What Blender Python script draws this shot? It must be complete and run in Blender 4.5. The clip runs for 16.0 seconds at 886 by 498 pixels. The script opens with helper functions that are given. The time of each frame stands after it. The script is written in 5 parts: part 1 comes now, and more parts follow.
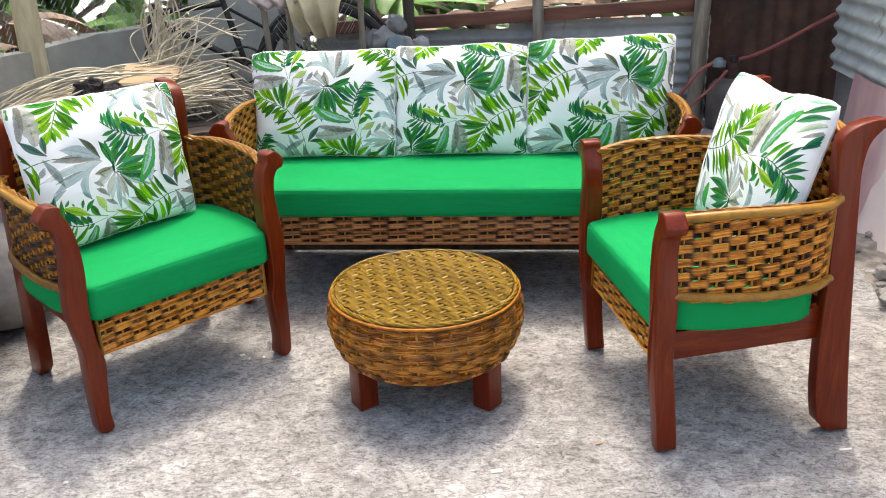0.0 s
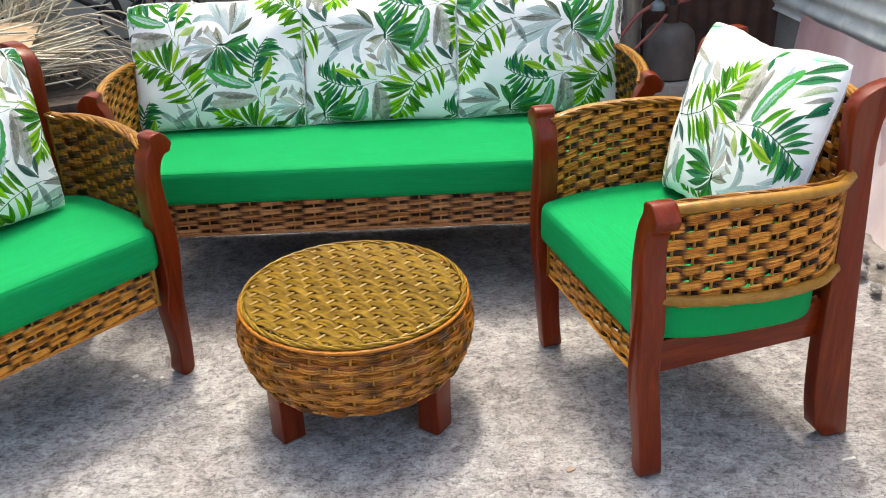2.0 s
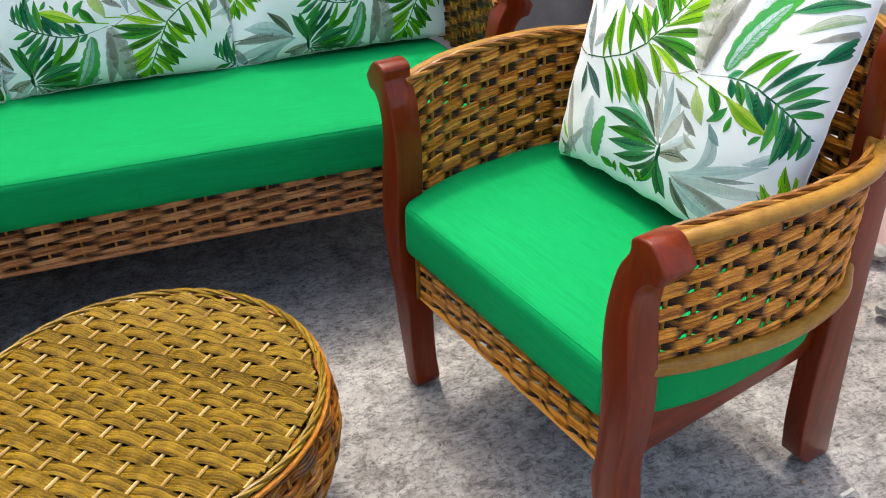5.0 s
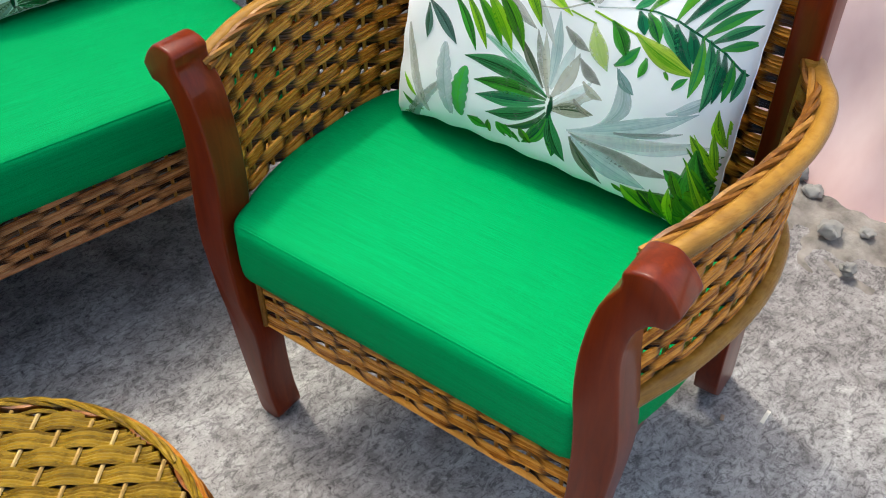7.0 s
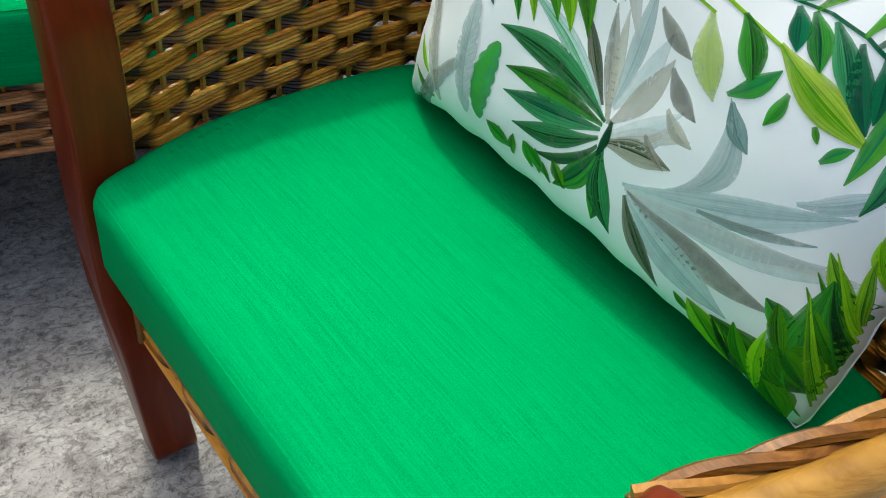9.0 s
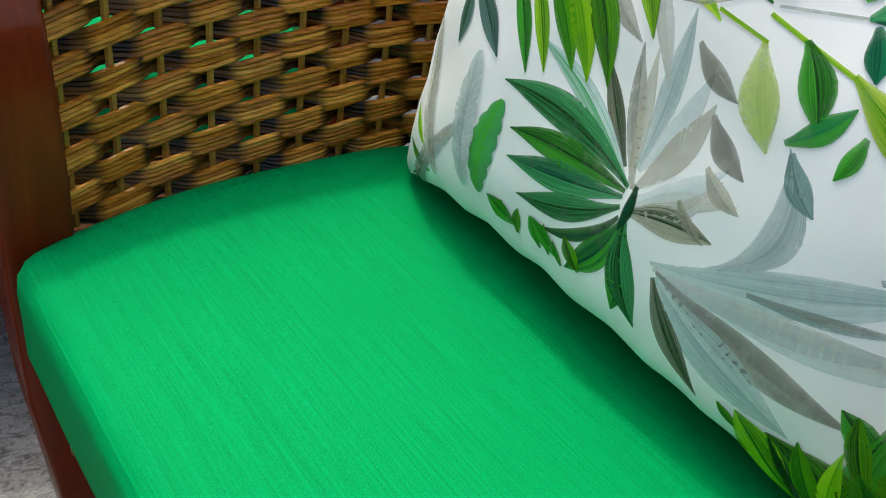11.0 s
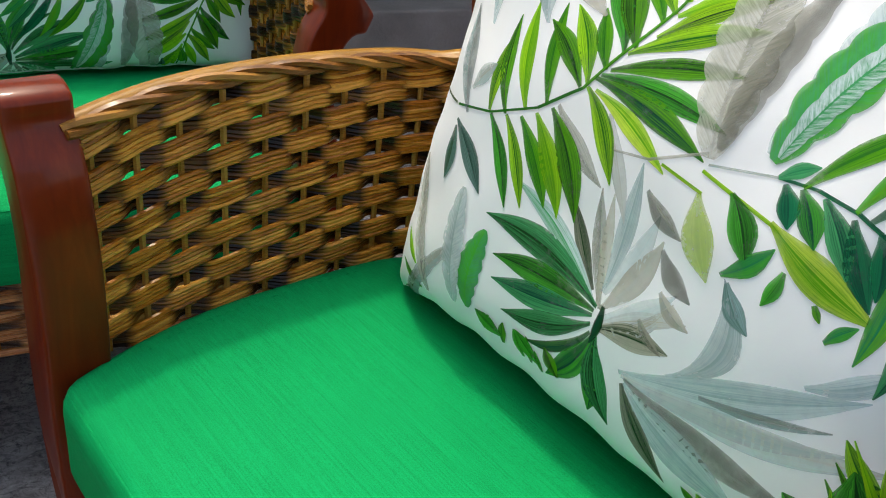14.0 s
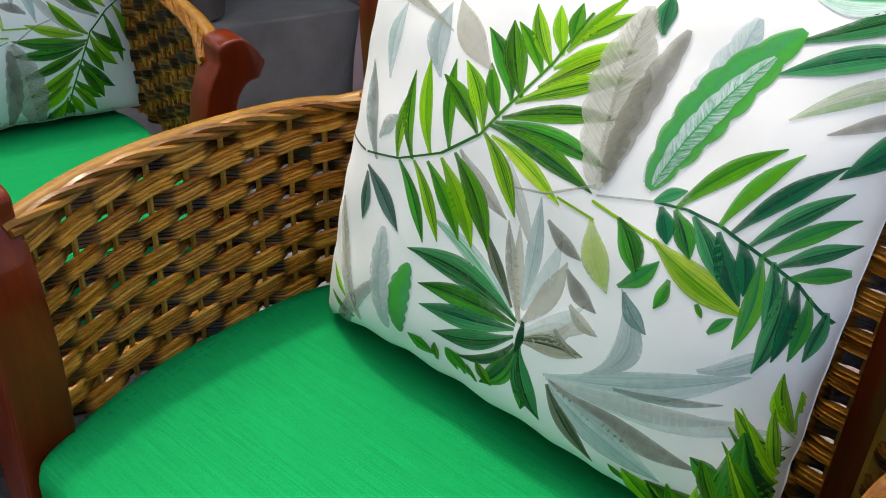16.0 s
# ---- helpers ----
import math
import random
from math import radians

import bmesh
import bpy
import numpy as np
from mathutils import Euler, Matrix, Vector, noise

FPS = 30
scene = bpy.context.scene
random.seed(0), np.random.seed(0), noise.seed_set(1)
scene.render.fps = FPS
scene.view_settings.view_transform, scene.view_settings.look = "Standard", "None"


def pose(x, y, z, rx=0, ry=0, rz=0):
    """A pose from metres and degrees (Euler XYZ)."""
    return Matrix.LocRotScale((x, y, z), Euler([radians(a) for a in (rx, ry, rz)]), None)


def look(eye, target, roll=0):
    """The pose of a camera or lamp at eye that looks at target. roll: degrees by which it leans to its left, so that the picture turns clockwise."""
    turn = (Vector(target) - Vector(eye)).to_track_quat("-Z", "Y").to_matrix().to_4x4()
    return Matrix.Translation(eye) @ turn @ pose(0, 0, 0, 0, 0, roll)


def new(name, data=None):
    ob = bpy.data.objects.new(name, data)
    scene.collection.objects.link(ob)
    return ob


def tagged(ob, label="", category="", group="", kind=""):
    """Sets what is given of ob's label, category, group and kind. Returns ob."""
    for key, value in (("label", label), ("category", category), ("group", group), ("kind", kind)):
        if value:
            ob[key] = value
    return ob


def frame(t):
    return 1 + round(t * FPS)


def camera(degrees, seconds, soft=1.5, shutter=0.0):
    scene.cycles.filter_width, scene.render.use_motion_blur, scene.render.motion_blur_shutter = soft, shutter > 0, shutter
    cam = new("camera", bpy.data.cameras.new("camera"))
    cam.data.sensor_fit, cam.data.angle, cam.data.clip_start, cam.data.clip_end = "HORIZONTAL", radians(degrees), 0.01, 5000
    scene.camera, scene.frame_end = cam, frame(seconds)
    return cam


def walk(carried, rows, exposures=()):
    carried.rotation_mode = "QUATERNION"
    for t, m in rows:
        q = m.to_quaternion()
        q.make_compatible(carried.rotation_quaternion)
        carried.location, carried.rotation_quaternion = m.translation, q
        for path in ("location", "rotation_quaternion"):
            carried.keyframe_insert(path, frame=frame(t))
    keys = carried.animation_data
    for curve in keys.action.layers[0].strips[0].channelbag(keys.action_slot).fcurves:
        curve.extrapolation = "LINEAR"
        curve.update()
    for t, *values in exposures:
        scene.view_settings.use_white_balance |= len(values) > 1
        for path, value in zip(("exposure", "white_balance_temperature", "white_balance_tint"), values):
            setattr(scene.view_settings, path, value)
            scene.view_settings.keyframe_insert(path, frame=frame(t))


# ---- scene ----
cam = camera(53.5, 16.0, soft=1.0)
EXPOSURES = [(0, 1.86, 7300, 6), (3.5, 1.80, 7200, 5), (7, 1.52, 6800, 2), (9, 1.38, 6700, -2), (11.5, 1.27, 7000, 2), (14, 1.30, 7100, 4), (16, 1.22, 7200, 5)]
PATH = [
    (0, (0.224, -0.038, 1.421), (0.09, 1.816, 0.684), -2.0),
    (0.5, (0.179, 0.048, 1.416), (0.074, 1.902, 0.673), -2.6),
    (1, (0.124, 0.141, 1.404), (0.134, 1.994, 0.651), -2.5),
    (1.5, (0.116, 0.244, 1.387), (0.174, 2.078, 0.591), -2.1),
    (2, (0.137, 0.423, 1.379), (0.21, 2.226, 0.517), -1.9),
    (2.5, (0.152, 0.576, 1.365), (0.238, 2.354, 0.452), -1.5),
    (3, (0.132, 0.728, 1.346), (0.238, 2.474, 0.376), -2.0),
    (3.5, (0.073, 0.91, 1.333), (0.332, 2.614, 0.318), -1.8),
    (3.7, (0.045, 0.956, 1.327), (0.368, 2.64, 0.298), -1.1),
    (5.8, (0.09, 1.479, 1.249), (0.874, 2.915, 0.098), -1.4),
    (6, (0.09, 1.535, 1.247), (0.941, 2.916, 0.076), -1.1),
    (6.5, (0.086, 1.64, 1.241), (1.028, 2.869, -0.024), -0.3),
    (7, (0.094, 1.701, 1.241), (1.088, 2.819, -0.087), 0.1),
    (7.5, (0.133, 1.748, 1.228), (1.146, 2.818, -0.126), 1.5),
    (8, (0.261, 1.788, 1.181), (1.242, 2.871, -0.185), 5.3),
    (8.5, (0.378, 1.838, 1.09), (1.201, 3.022, -0.296), 6.2),
    (9, (0.462, 1.913, 0.993), (1.234, 3.18, -0.348), 9.0),
    (9.2, (0.476, 1.933, 0.969), (1.239, 3.217, -0.36), 10.1),
    (11.3, (0.534, 1.973, 0.882), (1.321, 3.463, -0.195), 8.4),
    (11.5, (0.531, 1.973, 0.886), (1.328, 3.47, -0.175), 8.4),
    (12, (0.53, 1.97, 0.904), (1.332, 3.48, -0.133), 8.0),
    (12.5, (0.525, 1.959, 0.922), (1.341, 3.482, -0.086), 7.5),
    (13, (0.512, 1.95, 0.943), (1.338, 3.478, -0.049), 7.4),
    (13.5, (0.493, 1.941, 0.957), (1.342, 3.462, -0.026), 7.1),
    (14, (0.481, 1.926, 0.971), (1.335, 3.446, -0.008), 6.7),
    (14.5, (0.455, 1.916, 0.99), (1.335, 3.414, 0.0), 6.5),
    (15, (0.44, 1.905, 1.012), (1.354, 3.388, 0.029), 5.7),
    (15.5, (0.418, 1.896, 1.041), (1.409, 3.323, 0.051), 5.3),
    (16, (0.422, 1.902, 1.059), (1.48, 3.265, 0.048), 3.0),
]
walk(cam, [(t, look(eye, target, roll)) for t, eye, target, roll in PATH], EXPOSURES)
SKY, SUN, TOPTURN = 0.15, 0.62, -39.0

# ---------------- world, sun, exposure ----------------
world = bpy.data.worlds.new("world")
scene.world = world
world.use_nodes = True
wn = world.node_tree
sky = wn.nodes.new("ShaderNodeTexSky")
sky.sky_type, sky.sun_disc = "NISHITA", False
sky.sun_elevation, sky.sun_rotation = radians(71), radians(356)
sky.dust_density = 4.0
wn.nodes["Background"].inputs["Strength"].default_value = SKY
wn.links.new(sky.outputs["Color"], wn.nodes["Background"].inputs["Color"])
sun = new("sun", bpy.data.lights.new("sun", "SUN"))
sun.data.energy, sun.data.angle, sun.data.color = SUN, radians(4), (1.0, 0.975, 0.94)
sun.matrix_world = look((0.35, 4.25, 6.0), (0.5, 2.2, 0.2))

# ---------------- materials ----------------
def mat(name):
    m = bpy.data.materials.new(name)
    m.use_nodes = True
    return m, m.node_tree, m.node_tree.nodes["Principled BSDF"]


def node(nt, kind, **values):
    n = nt.nodes.new(kind)
    for key, v in values.items():
        n.inputs[key].default_value = v
    return n


def coords(nt, scale=(1, 1, 1), which="Object"):
    tc = nt.nodes.new("ShaderNodeTexCoord")
    mp = nt.nodes.new("ShaderNodeMapping")
    mp.inputs["Scale"].default_value = scale
    nt.links.new(tc.outputs[which], mp.inputs["Vector"])
    return mp.outputs["Vector"]


def ramp(nt, fac, stops):
    r = nt.nodes.new("ShaderNodeValToRGB")
    el = r.color_ramp.elements
    while len(el) < len(stops):
        el.new(0.5)
    for e, (p, c) in zip(el, stops):
        e.position, e.color = p, (*c, 1)
    nt.links.new(fac, r.inputs["Fac"])
    return r.outputs["Color"]


def mix(nt, fac, a, b, mode="MIX"):
    m = nt.nodes.new("ShaderNodeMix")
    m.data_type, m.blend_type = "RGBA", mode
    for key, v in (("Factor", fac), ("A", a), ("B", b)):
        sockets = [s for s in m.inputs if s.name == key and s.enabled]
        s = sockets[0]
        if isinstance(v, (int, float)):
            s.default_value = v
        elif isinstance(v, tuple):
            s.default_value = (*v, 1)
        else:
            nt.links.new(v, s)
    return [s for s in m.outputs if s.enabled][0]


def noise_fac(nt, vec, scale, detail=4.0, rough=0.55, distortion=0.0):
    n = node(nt, "ShaderNodeTexNoise", Scale=scale, Detail=detail, Roughness=rough, Distortion=distortion)
    nt.links.new(vec, n.inputs["Vector"])
    return n.outputs["Fac"]


def bump(nt, bsdf, fac, strength, dist=0.002):
    b = nt.nodes.new("ShaderNodeBump")
    b.inputs["Strength"].default_value, b.inputs["Distance"].default_value = strength, dist
    nt.links.new(fac, b.inputs["Height"])
    nt.links.new(b.outputs["Normal"], bsdf.inputs["Normal"])


def simple(name, stops, scale=8.0, rough=0.6, metal=0.0, bump_s=0.3, bump_scale=60.0, bump_d=0.002, stretch=(1, 1, 1), detail=5.0, spec=0.5):
    """A surface with broad variation of colour and a fine relief."""
    m, nt, b = mat(name)
    v = coords(nt, stretch)
    c = ramp(nt, noise_fac(nt, v, scale, detail, 0.6), stops)
    nt.links.new(c, b.inputs["Base Color"])
    b.inputs["Roughness"].default_value, b.inputs["Metallic"].default_value = rough, metal
    b.inputs["Specular IOR Level"].default_value = spec
    bump(nt, b, noise_fac(nt, v, bump_scale, 3.0), bump_s, bump_d)
    return m


def rattan(name, dark, mid, light, scorch, rough=0.36, burnt=0.38):
    """Lacquered rattan: fibres along the strand, each strand its own tone, scorched patches."""
    m, nt, b = mat(name)
    v = coords(nt)
    geo = nt.nodes.new("ShaderNodeObjectInfo")
    big = noise_fac(nt, v, 26.0, 3.0, 0.6)
    fine = noise_fac(nt, coords(nt, (0.35, 0.35, 4)), 190.0, 3.0, 0.65)
    tone = nt.nodes.new("ShaderNodeMath")
    tone.operation = "MULTIPLY_ADD"
    nt.links.new(geo.outputs["Random"], tone.inputs[0])
    tone.inputs[1].default_value = 0.45
    nt.links.new(fine, tone.inputs[2])
    base = ramp(nt, tone.outputs[0], [(0.40, dark), (0.64, mid), (0.90, light)])
    burn = ramp(nt, big, [(0.42, (0, 0, 0)), (0.72, (burnt, burnt, burnt))])
    sep = nt.nodes.new("ShaderNodeSeparateColor")
    nt.links.new(burn, sep.inputs["Color"])
    col = mix(nt, sep.outputs["Red"], base, scorch)
    # scorch per strand, with shade painted in where the weave dips behind stakes
    strand_marks = nt.nodes.new("ShaderNodeVertexColor")
    strand_marks.layer_name = "scorch_and_shade"
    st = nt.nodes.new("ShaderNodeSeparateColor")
    nt.links.new(strand_marks.outputs["Color"], st.inputs["Color"])
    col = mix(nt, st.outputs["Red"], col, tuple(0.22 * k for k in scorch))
    nt.links.new(col, b.inputs["Base Color"])
    b.inputs["Roughness"].default_value = rough
    b.inputs["Coat Weight"].default_value, b.inputs["Coat Roughness"].default_value = 0.22, 0.20
    b.inputs["Specular IOR Level"].default_value = 0.14
    bump(nt, b, fine, 0.5, 0.0012)
    return m


def wood_red(name="mahogany", along=(9, 9, 1.1)):
    m, nt, b = mat(name)
    v = coords(nt, along)
    grain = noise_fac(nt, v, 7.0, 6.0, 0.62, 0.6)
    broad = noise_fac(nt, coords(nt), 5.0, 2.0)
    c = ramp(nt, grain, [(0.3, (0.060, 0.007, 0.002)), (0.55, (0.145, 0.018, 0.003)), (0.8, (0.255, 0.040, 0.006))])
    c = mix(nt, broad, c, (0.135, 0.016, 0.003), "MIX")
    nt.links.new(c, b.inputs["Base Color"])
    b.inputs["Roughness"].default_value = 0.34
    b.inputs["Specular IOR Level"].default_value = 0.1
    b.inputs["Coat Weight"].default_value, b.inputs["Coat Roughness"].default_value = 0.32, 0.10
    bump(nt, b, grain, 0.06, 0.001)
    return m


def concrete(name="concrete_floor"):
    m, nt, b = mat(name)
    v = coords(nt)
    big = noise_fac(nt, v, 1.6, 6.0, 0.6)
    mid = noise_fac(nt, v, 15.0, 10.0, 0.74, 0.6)
    fine = noise_fac(nt, v, 85.0, 8.0, 0.75)
    c = ramp(nt, mid, [(0.34, (0.19, 0.178, 0.176)), (0.46, (0.33, 0.318, 0.314)), (0.56, (0.42, 0.408, 0.404)), (0.68, (0.56, 0.55, 0.545))])
    dirt = ramp(nt, big, [(0.38, (0.74, 0.72, 0.72)), (0.58, (1, 1, 1))])
    c = mix(nt, 1.0, c, dirt, "MULTIPLY")
    specks = ramp(nt, fine, [(0.36, (0.42, 0.40, 0.40)), (0.45, (0.95, 0.95, 0.95)), (0.60, (1, 1, 1)), (0.72, (1.3, 1.3, 1.3))])
    c = mix(nt, 1.0, c, specks, "MULTIPLY")
    flakes = noise_fac(nt, coords(nt, (1, 1.7, 1)), 30.0, 7.0, 0.72, 1.6)
    c = mix(nt, 1.0, c, ramp(nt, flakes, [(0.43, (0.56, 0.55, 0.56)), (0.475, (0.98, 0.98, 0.98)), (0.60, (1, 1, 1)), (0.64, (1.28, 1.28, 1.27))]), "MULTIPLY")
    chips = noise_fac(nt, coords(nt, (1.4, 1, 1)), 62.0, 6.0, 0.7, 2.2)
    c = mix(nt, 0.85, c, ramp(nt, chips, [(0.40, (0.58, 0.57, 0.57)), (0.455, (1, 1, 1)), (0.60, (1, 1, 1)), (0.65, (1.3, 1.3, 1.3))]), "MULTIPLY")
    scratch = noise_fac(nt, coords(nt, (3, 14, 1)), 6.0, 8.0, 0.75, 1.2)
    pits = ramp(nt, scratch, [(0.38, (0.6, 0.59, 0.6)), (0.47, (1, 1, 1))])
    c = mix(nt, 0.7, c, pits, "MULTIPLY")
    nt.links.new(c, b.inputs["Base Color"])
    b.inputs["Roughness"].default_value = 0.82
    add = nt.nodes.new("ShaderNodeMath")
    add.operation = "ADD"
    nt.links.new(mid, add.inputs[0])
    nt.links.new(fine, add.inputs[1])
    bump(nt, b, add.outputs[0], 0.55, 0.006)
    return m


def linen(name, col, light):
    """Plain woven upholstery with slubs in the thread."""
    m, nt, b = mat(name)
    threads = noise_fac(nt, coords(nt, (1.2, 60, 60)), 9.0, 4.0, 0.7)
    cross = noise_fac(nt, coords(nt, (90, 90, 90)), 9.0, 2.0, 0.6)
    broad = noise_fac(nt, coords(nt), 4.0, 3.0)
    add = nt.nodes.new("ShaderNodeMath")
    add.operation = "ADD"
    nt.links.new(threads, add.inputs[0])
    nt.links.new(cross, add.inputs[1])
    half = nt.nodes.new("ShaderNodeMath")
    half.operation = "MULTIPLY"
    half.inputs[1].default_value = 0.5
    nt.links.new(add.outputs[0], half.inputs[0])
    c = ramp(nt, half.outputs[0], [(0.40, tuple(0.72 * k for k in col)), (0.47, col), (0.60, light)])
    c = mix(nt, broad, c, tuple(0.93 * k for k in col))
    nt.links.new(c, b.inputs["Base Color"])
    b.inputs["Roughness"].default_value = 0.7
    b.inputs["Specular IOR Level"].default_value = 0.07
    bump(nt, b, half.outputs[0], 0.6, 0.0016)
    return m


def white_cotton(name="white_cotton"):
    m, nt, b = mat(name)
    broad = noise_fac(nt, coords(nt), 7.0, 4.0)
    weave = noise_fac(nt, coords(nt), 700.0, 2.0)
    c = ramp(nt, broad, [(0.3, (0.75, 0.745, 0.735)), (0.7, (0.82, 0.815, 0.805))])
    nt.links.new(c, b.inputs["Base Color"])
    b.inputs["Roughness"].default_value = 0.75
    b.inputs["Sheen Weight"].default_value = 0.1
    bump(nt, b, weave, 0.12, 0.0006)
    return m


def leaf_ink(name="leaf_ink"):
    """Printed watercolour leaves: each leaf's two inks, streaked along the blade, thin enough to let the cloth through."""
    m, nt, b = mat(name)
    layers = []
    for layer in ("ink", "ink_edge", "ink_mix"):
        a = nt.nodes.new("ShaderNodeVertexColor")
        a.layer_name = layer
        layers.append(a.outputs["Color"])
    streak = noise_fac(nt, coords(nt, (1.2, 6.5, 1), "UV"), 2.6, 5.0, 0.7, 0.3)
    wash = noise_fac(nt, coords(nt), 75.0, 5.0, 0.7)
    sep = nt.nodes.new("ShaderNodeSeparateColor")
    nt.links.new(layers[2], sep.inputs["Color"])

    def math_node(op, p, q, clamp=False):
        k = nt.nodes.new("ShaderNodeMath")
        k.operation, k.use_clamp = op, clamp
        for s, val in zip(k.inputs, (p, q)):
            if isinstance(val, float):
                s.default_value = val
            else:
                nt.links.new(val, s)
        return k.outputs[0]

    swing = math_node("MULTIPLY", math_node("SUBTRACT", streak, 0.5), 3.2)
    fac = math_node("ADD", sep.outputs["Red"], swing, True)
    c = mix(nt, fac, layers[0], layers[1])
    nt.links.new(c, b.inputs["Base Color"])
    thin = math_node("MULTIPLY", math_node("SUBTRACT", wash, 0.45), 0.6, True)
    alpha = math_node("SUBTRACT", sep.outputs["Green"], thin, True)
    nt.links.new(alpha, b.inputs["Alpha"])
    b.inputs["Roughness"].default_value = 0.8
    b.inputs["Specular IOR Level"].default_value = 0.1
    return m


def corrugated(name, stops, rough=0.6, metal=0.0, rust=(0.16, 0.07, 0.035), rust_at=0.6):
    m, nt, b = mat(name)
    v = coords(nt)
    c = ramp(nt, noise_fac(nt, v, 5.0, 6.0, 0.65), stops)
    r = ramp(nt, noise_fac(nt, coords(nt, (1, 1, 0.35)), 6.0, 8.0, 0.7), [(rust_at, (0, 0, 0)), (rust_at + 0.12, (1, 1, 1))])
    sep = nt.nodes.new("ShaderNodeSeparateColor")
    nt.links.new(r, sep.inputs["Color"])
    c = mix(nt, sep.outputs["Red"], c, rust)
    nt.links.new(c, b.inputs["Base Color"])
    b.inputs["Roughness"].default_value, b.inputs["Metallic"].default_value = rough, metal
    bump(nt, b, noise_fac(nt, v, 40.0, 5.0), 0.25, 0.003)
    return m


WOOD = wood_red()
WOOD_RAIL = wood_red("mahogany_rail", (9, 1.1, 9))
AMBER = rattan("rattan_amber", (0.20, 0.052, 0.004), (0.48, 0.160, 0.013), (0.74, 0.32, 0.050), (0.07, 0.021, 0.004))
DRUM = rattan("rattan_drum", (0.155, 0.038, 0.004), (0.36, 0.115, 0.012), (0.60, 0.255, 0.04), (0.08, 0.022, 0.005))
HONEY = rattan("rattan_braid", (0.11, 0.036, 0.005), (0.22, 0.082, 0.012), (0.36, 0.165, 0.032), (0.08, 0.03, 0.007))
OLIVE = rattan("rattan_olive", (0.088, 0.044, 0.003), (0.19, 0.106, 0.006), (0.32, 0.19, 0.018), (0.05, 0.024, 0.004))
BROWN = rattan("rattan_brown", (0.21, 0.072, 0.020), (0.42, 0.165, 0.052), (0.62, 0.30, 0.12), (0.10, 0.036, 0.013))
CANE = rattan("cane_pole", (0.165, 0.066, 0.008), (0.255, 0.115, 0.015), (0.34, 0.172, 0.03), (0.12, 0.045, 0.008), 0.3, 0.45)
STAKE = rattan("rattan_stake", (0.18, 0.066, 0.010), (0.31, 0.13, 0.018), (0.43, 0.21, 0.04), (0.11, 0.038, 0.010))
PALE_STAKE = rattan("pale_stake", (0.26, 0.15, 0.04), (0.40, 0.25, 0.08), (0.52, 0.36, 0.15), (0.18, 0.10, 0.03))
GREEN = linen("green_upholstery", (0.0, 0.265, 0.072), (0.0, 0.37, 0.110))
COTTON = white_cotton()
INK = leaf_ink()
FLOOR = concrete()
SHEET = corrugated("zinc_sheet", [(0.3, (0.22, 0.22, 0.21)), (0.7, (0.42, 0.42, 0.40))])
SHEET_PALE = corrugated("zinc_sheet_pale", [(0.3, (0.45, 0.46, 0.44)), (0.7, (0.80, 0.79, 0.72))], rust=(0.25, 0.19, 0.12), rust_at=0.57)
RUSTED = corrugated("rusted_sheet", [(0.3, (0.028, 0.016, 0.012)), (0.7, (0.12, 0.05, 0.03))], 0.75, 0.1, (0.17, 0.07, 0.035), 0.62)
BEAM = simple("reddish_beam", [(0.3, (0.09, 0.032, 0.02)), (0.7, (0.22, 0.085, 0.05))], 4, 0.75, stretch=(1, 6, 6))
POSTWOOD = simple("weathered_wood", [(0.3, (0.13, 0.105, 0.08)), (0.7, (0.32, 0.27, 0.21))], 5, 0.85, stretch=(6, 6, 1))
DARKWOOD = simple("dark_timber", [(0.3, (0.03, 0.022, 0.017)), (0.7, (0.10, 0.07, 0.05))], 5, 0.85, stretch=(6, 6, 1))
CEMENT = simple("cement_render", [(0.3, (0.19, 0.172, 0.158)), (0.7, (0.37, 0.34, 0.315))], 3, 0.9, bump_s=0.5, bump_d=0.01, detail=8)
PINK = simple("pink_tarpaulin", [(0.3, (0.60, 0.33, 0.31)), (0.7, (0.82, 0.62, 0.59))], 3, 0.55, bump_s=0.3, bump_scale=9, bump_d=0.015, stretch=(1, 1, 0.4))
PALETARP = simple("pale_sheet", [(0.3, (0.74, 0.58, 0.55)), (0.7, (0.86, 0.74, 0.70))], 3, 0.6, bump_s=0.2, bump_scale=12, bump_d=0.01)
PALEGROUND = simple("pale_dusty_ground", [(0.3, (0.34, 0.33, 0.30)), (0.7, (0.55, 0.54, 0.50))], 1.5, 0.95, bump_s=0.3, bump_scale=20, bump_d=0.01)
EARTH = simple("rubble_earth", [(0.3, (0.10, 0.085, 0.075)), (0.7, (0.34, 0.31, 0.28))], 14, 0.95, bump_s=0.9, bump_scale=40, bump_d=0.01, detail=8)

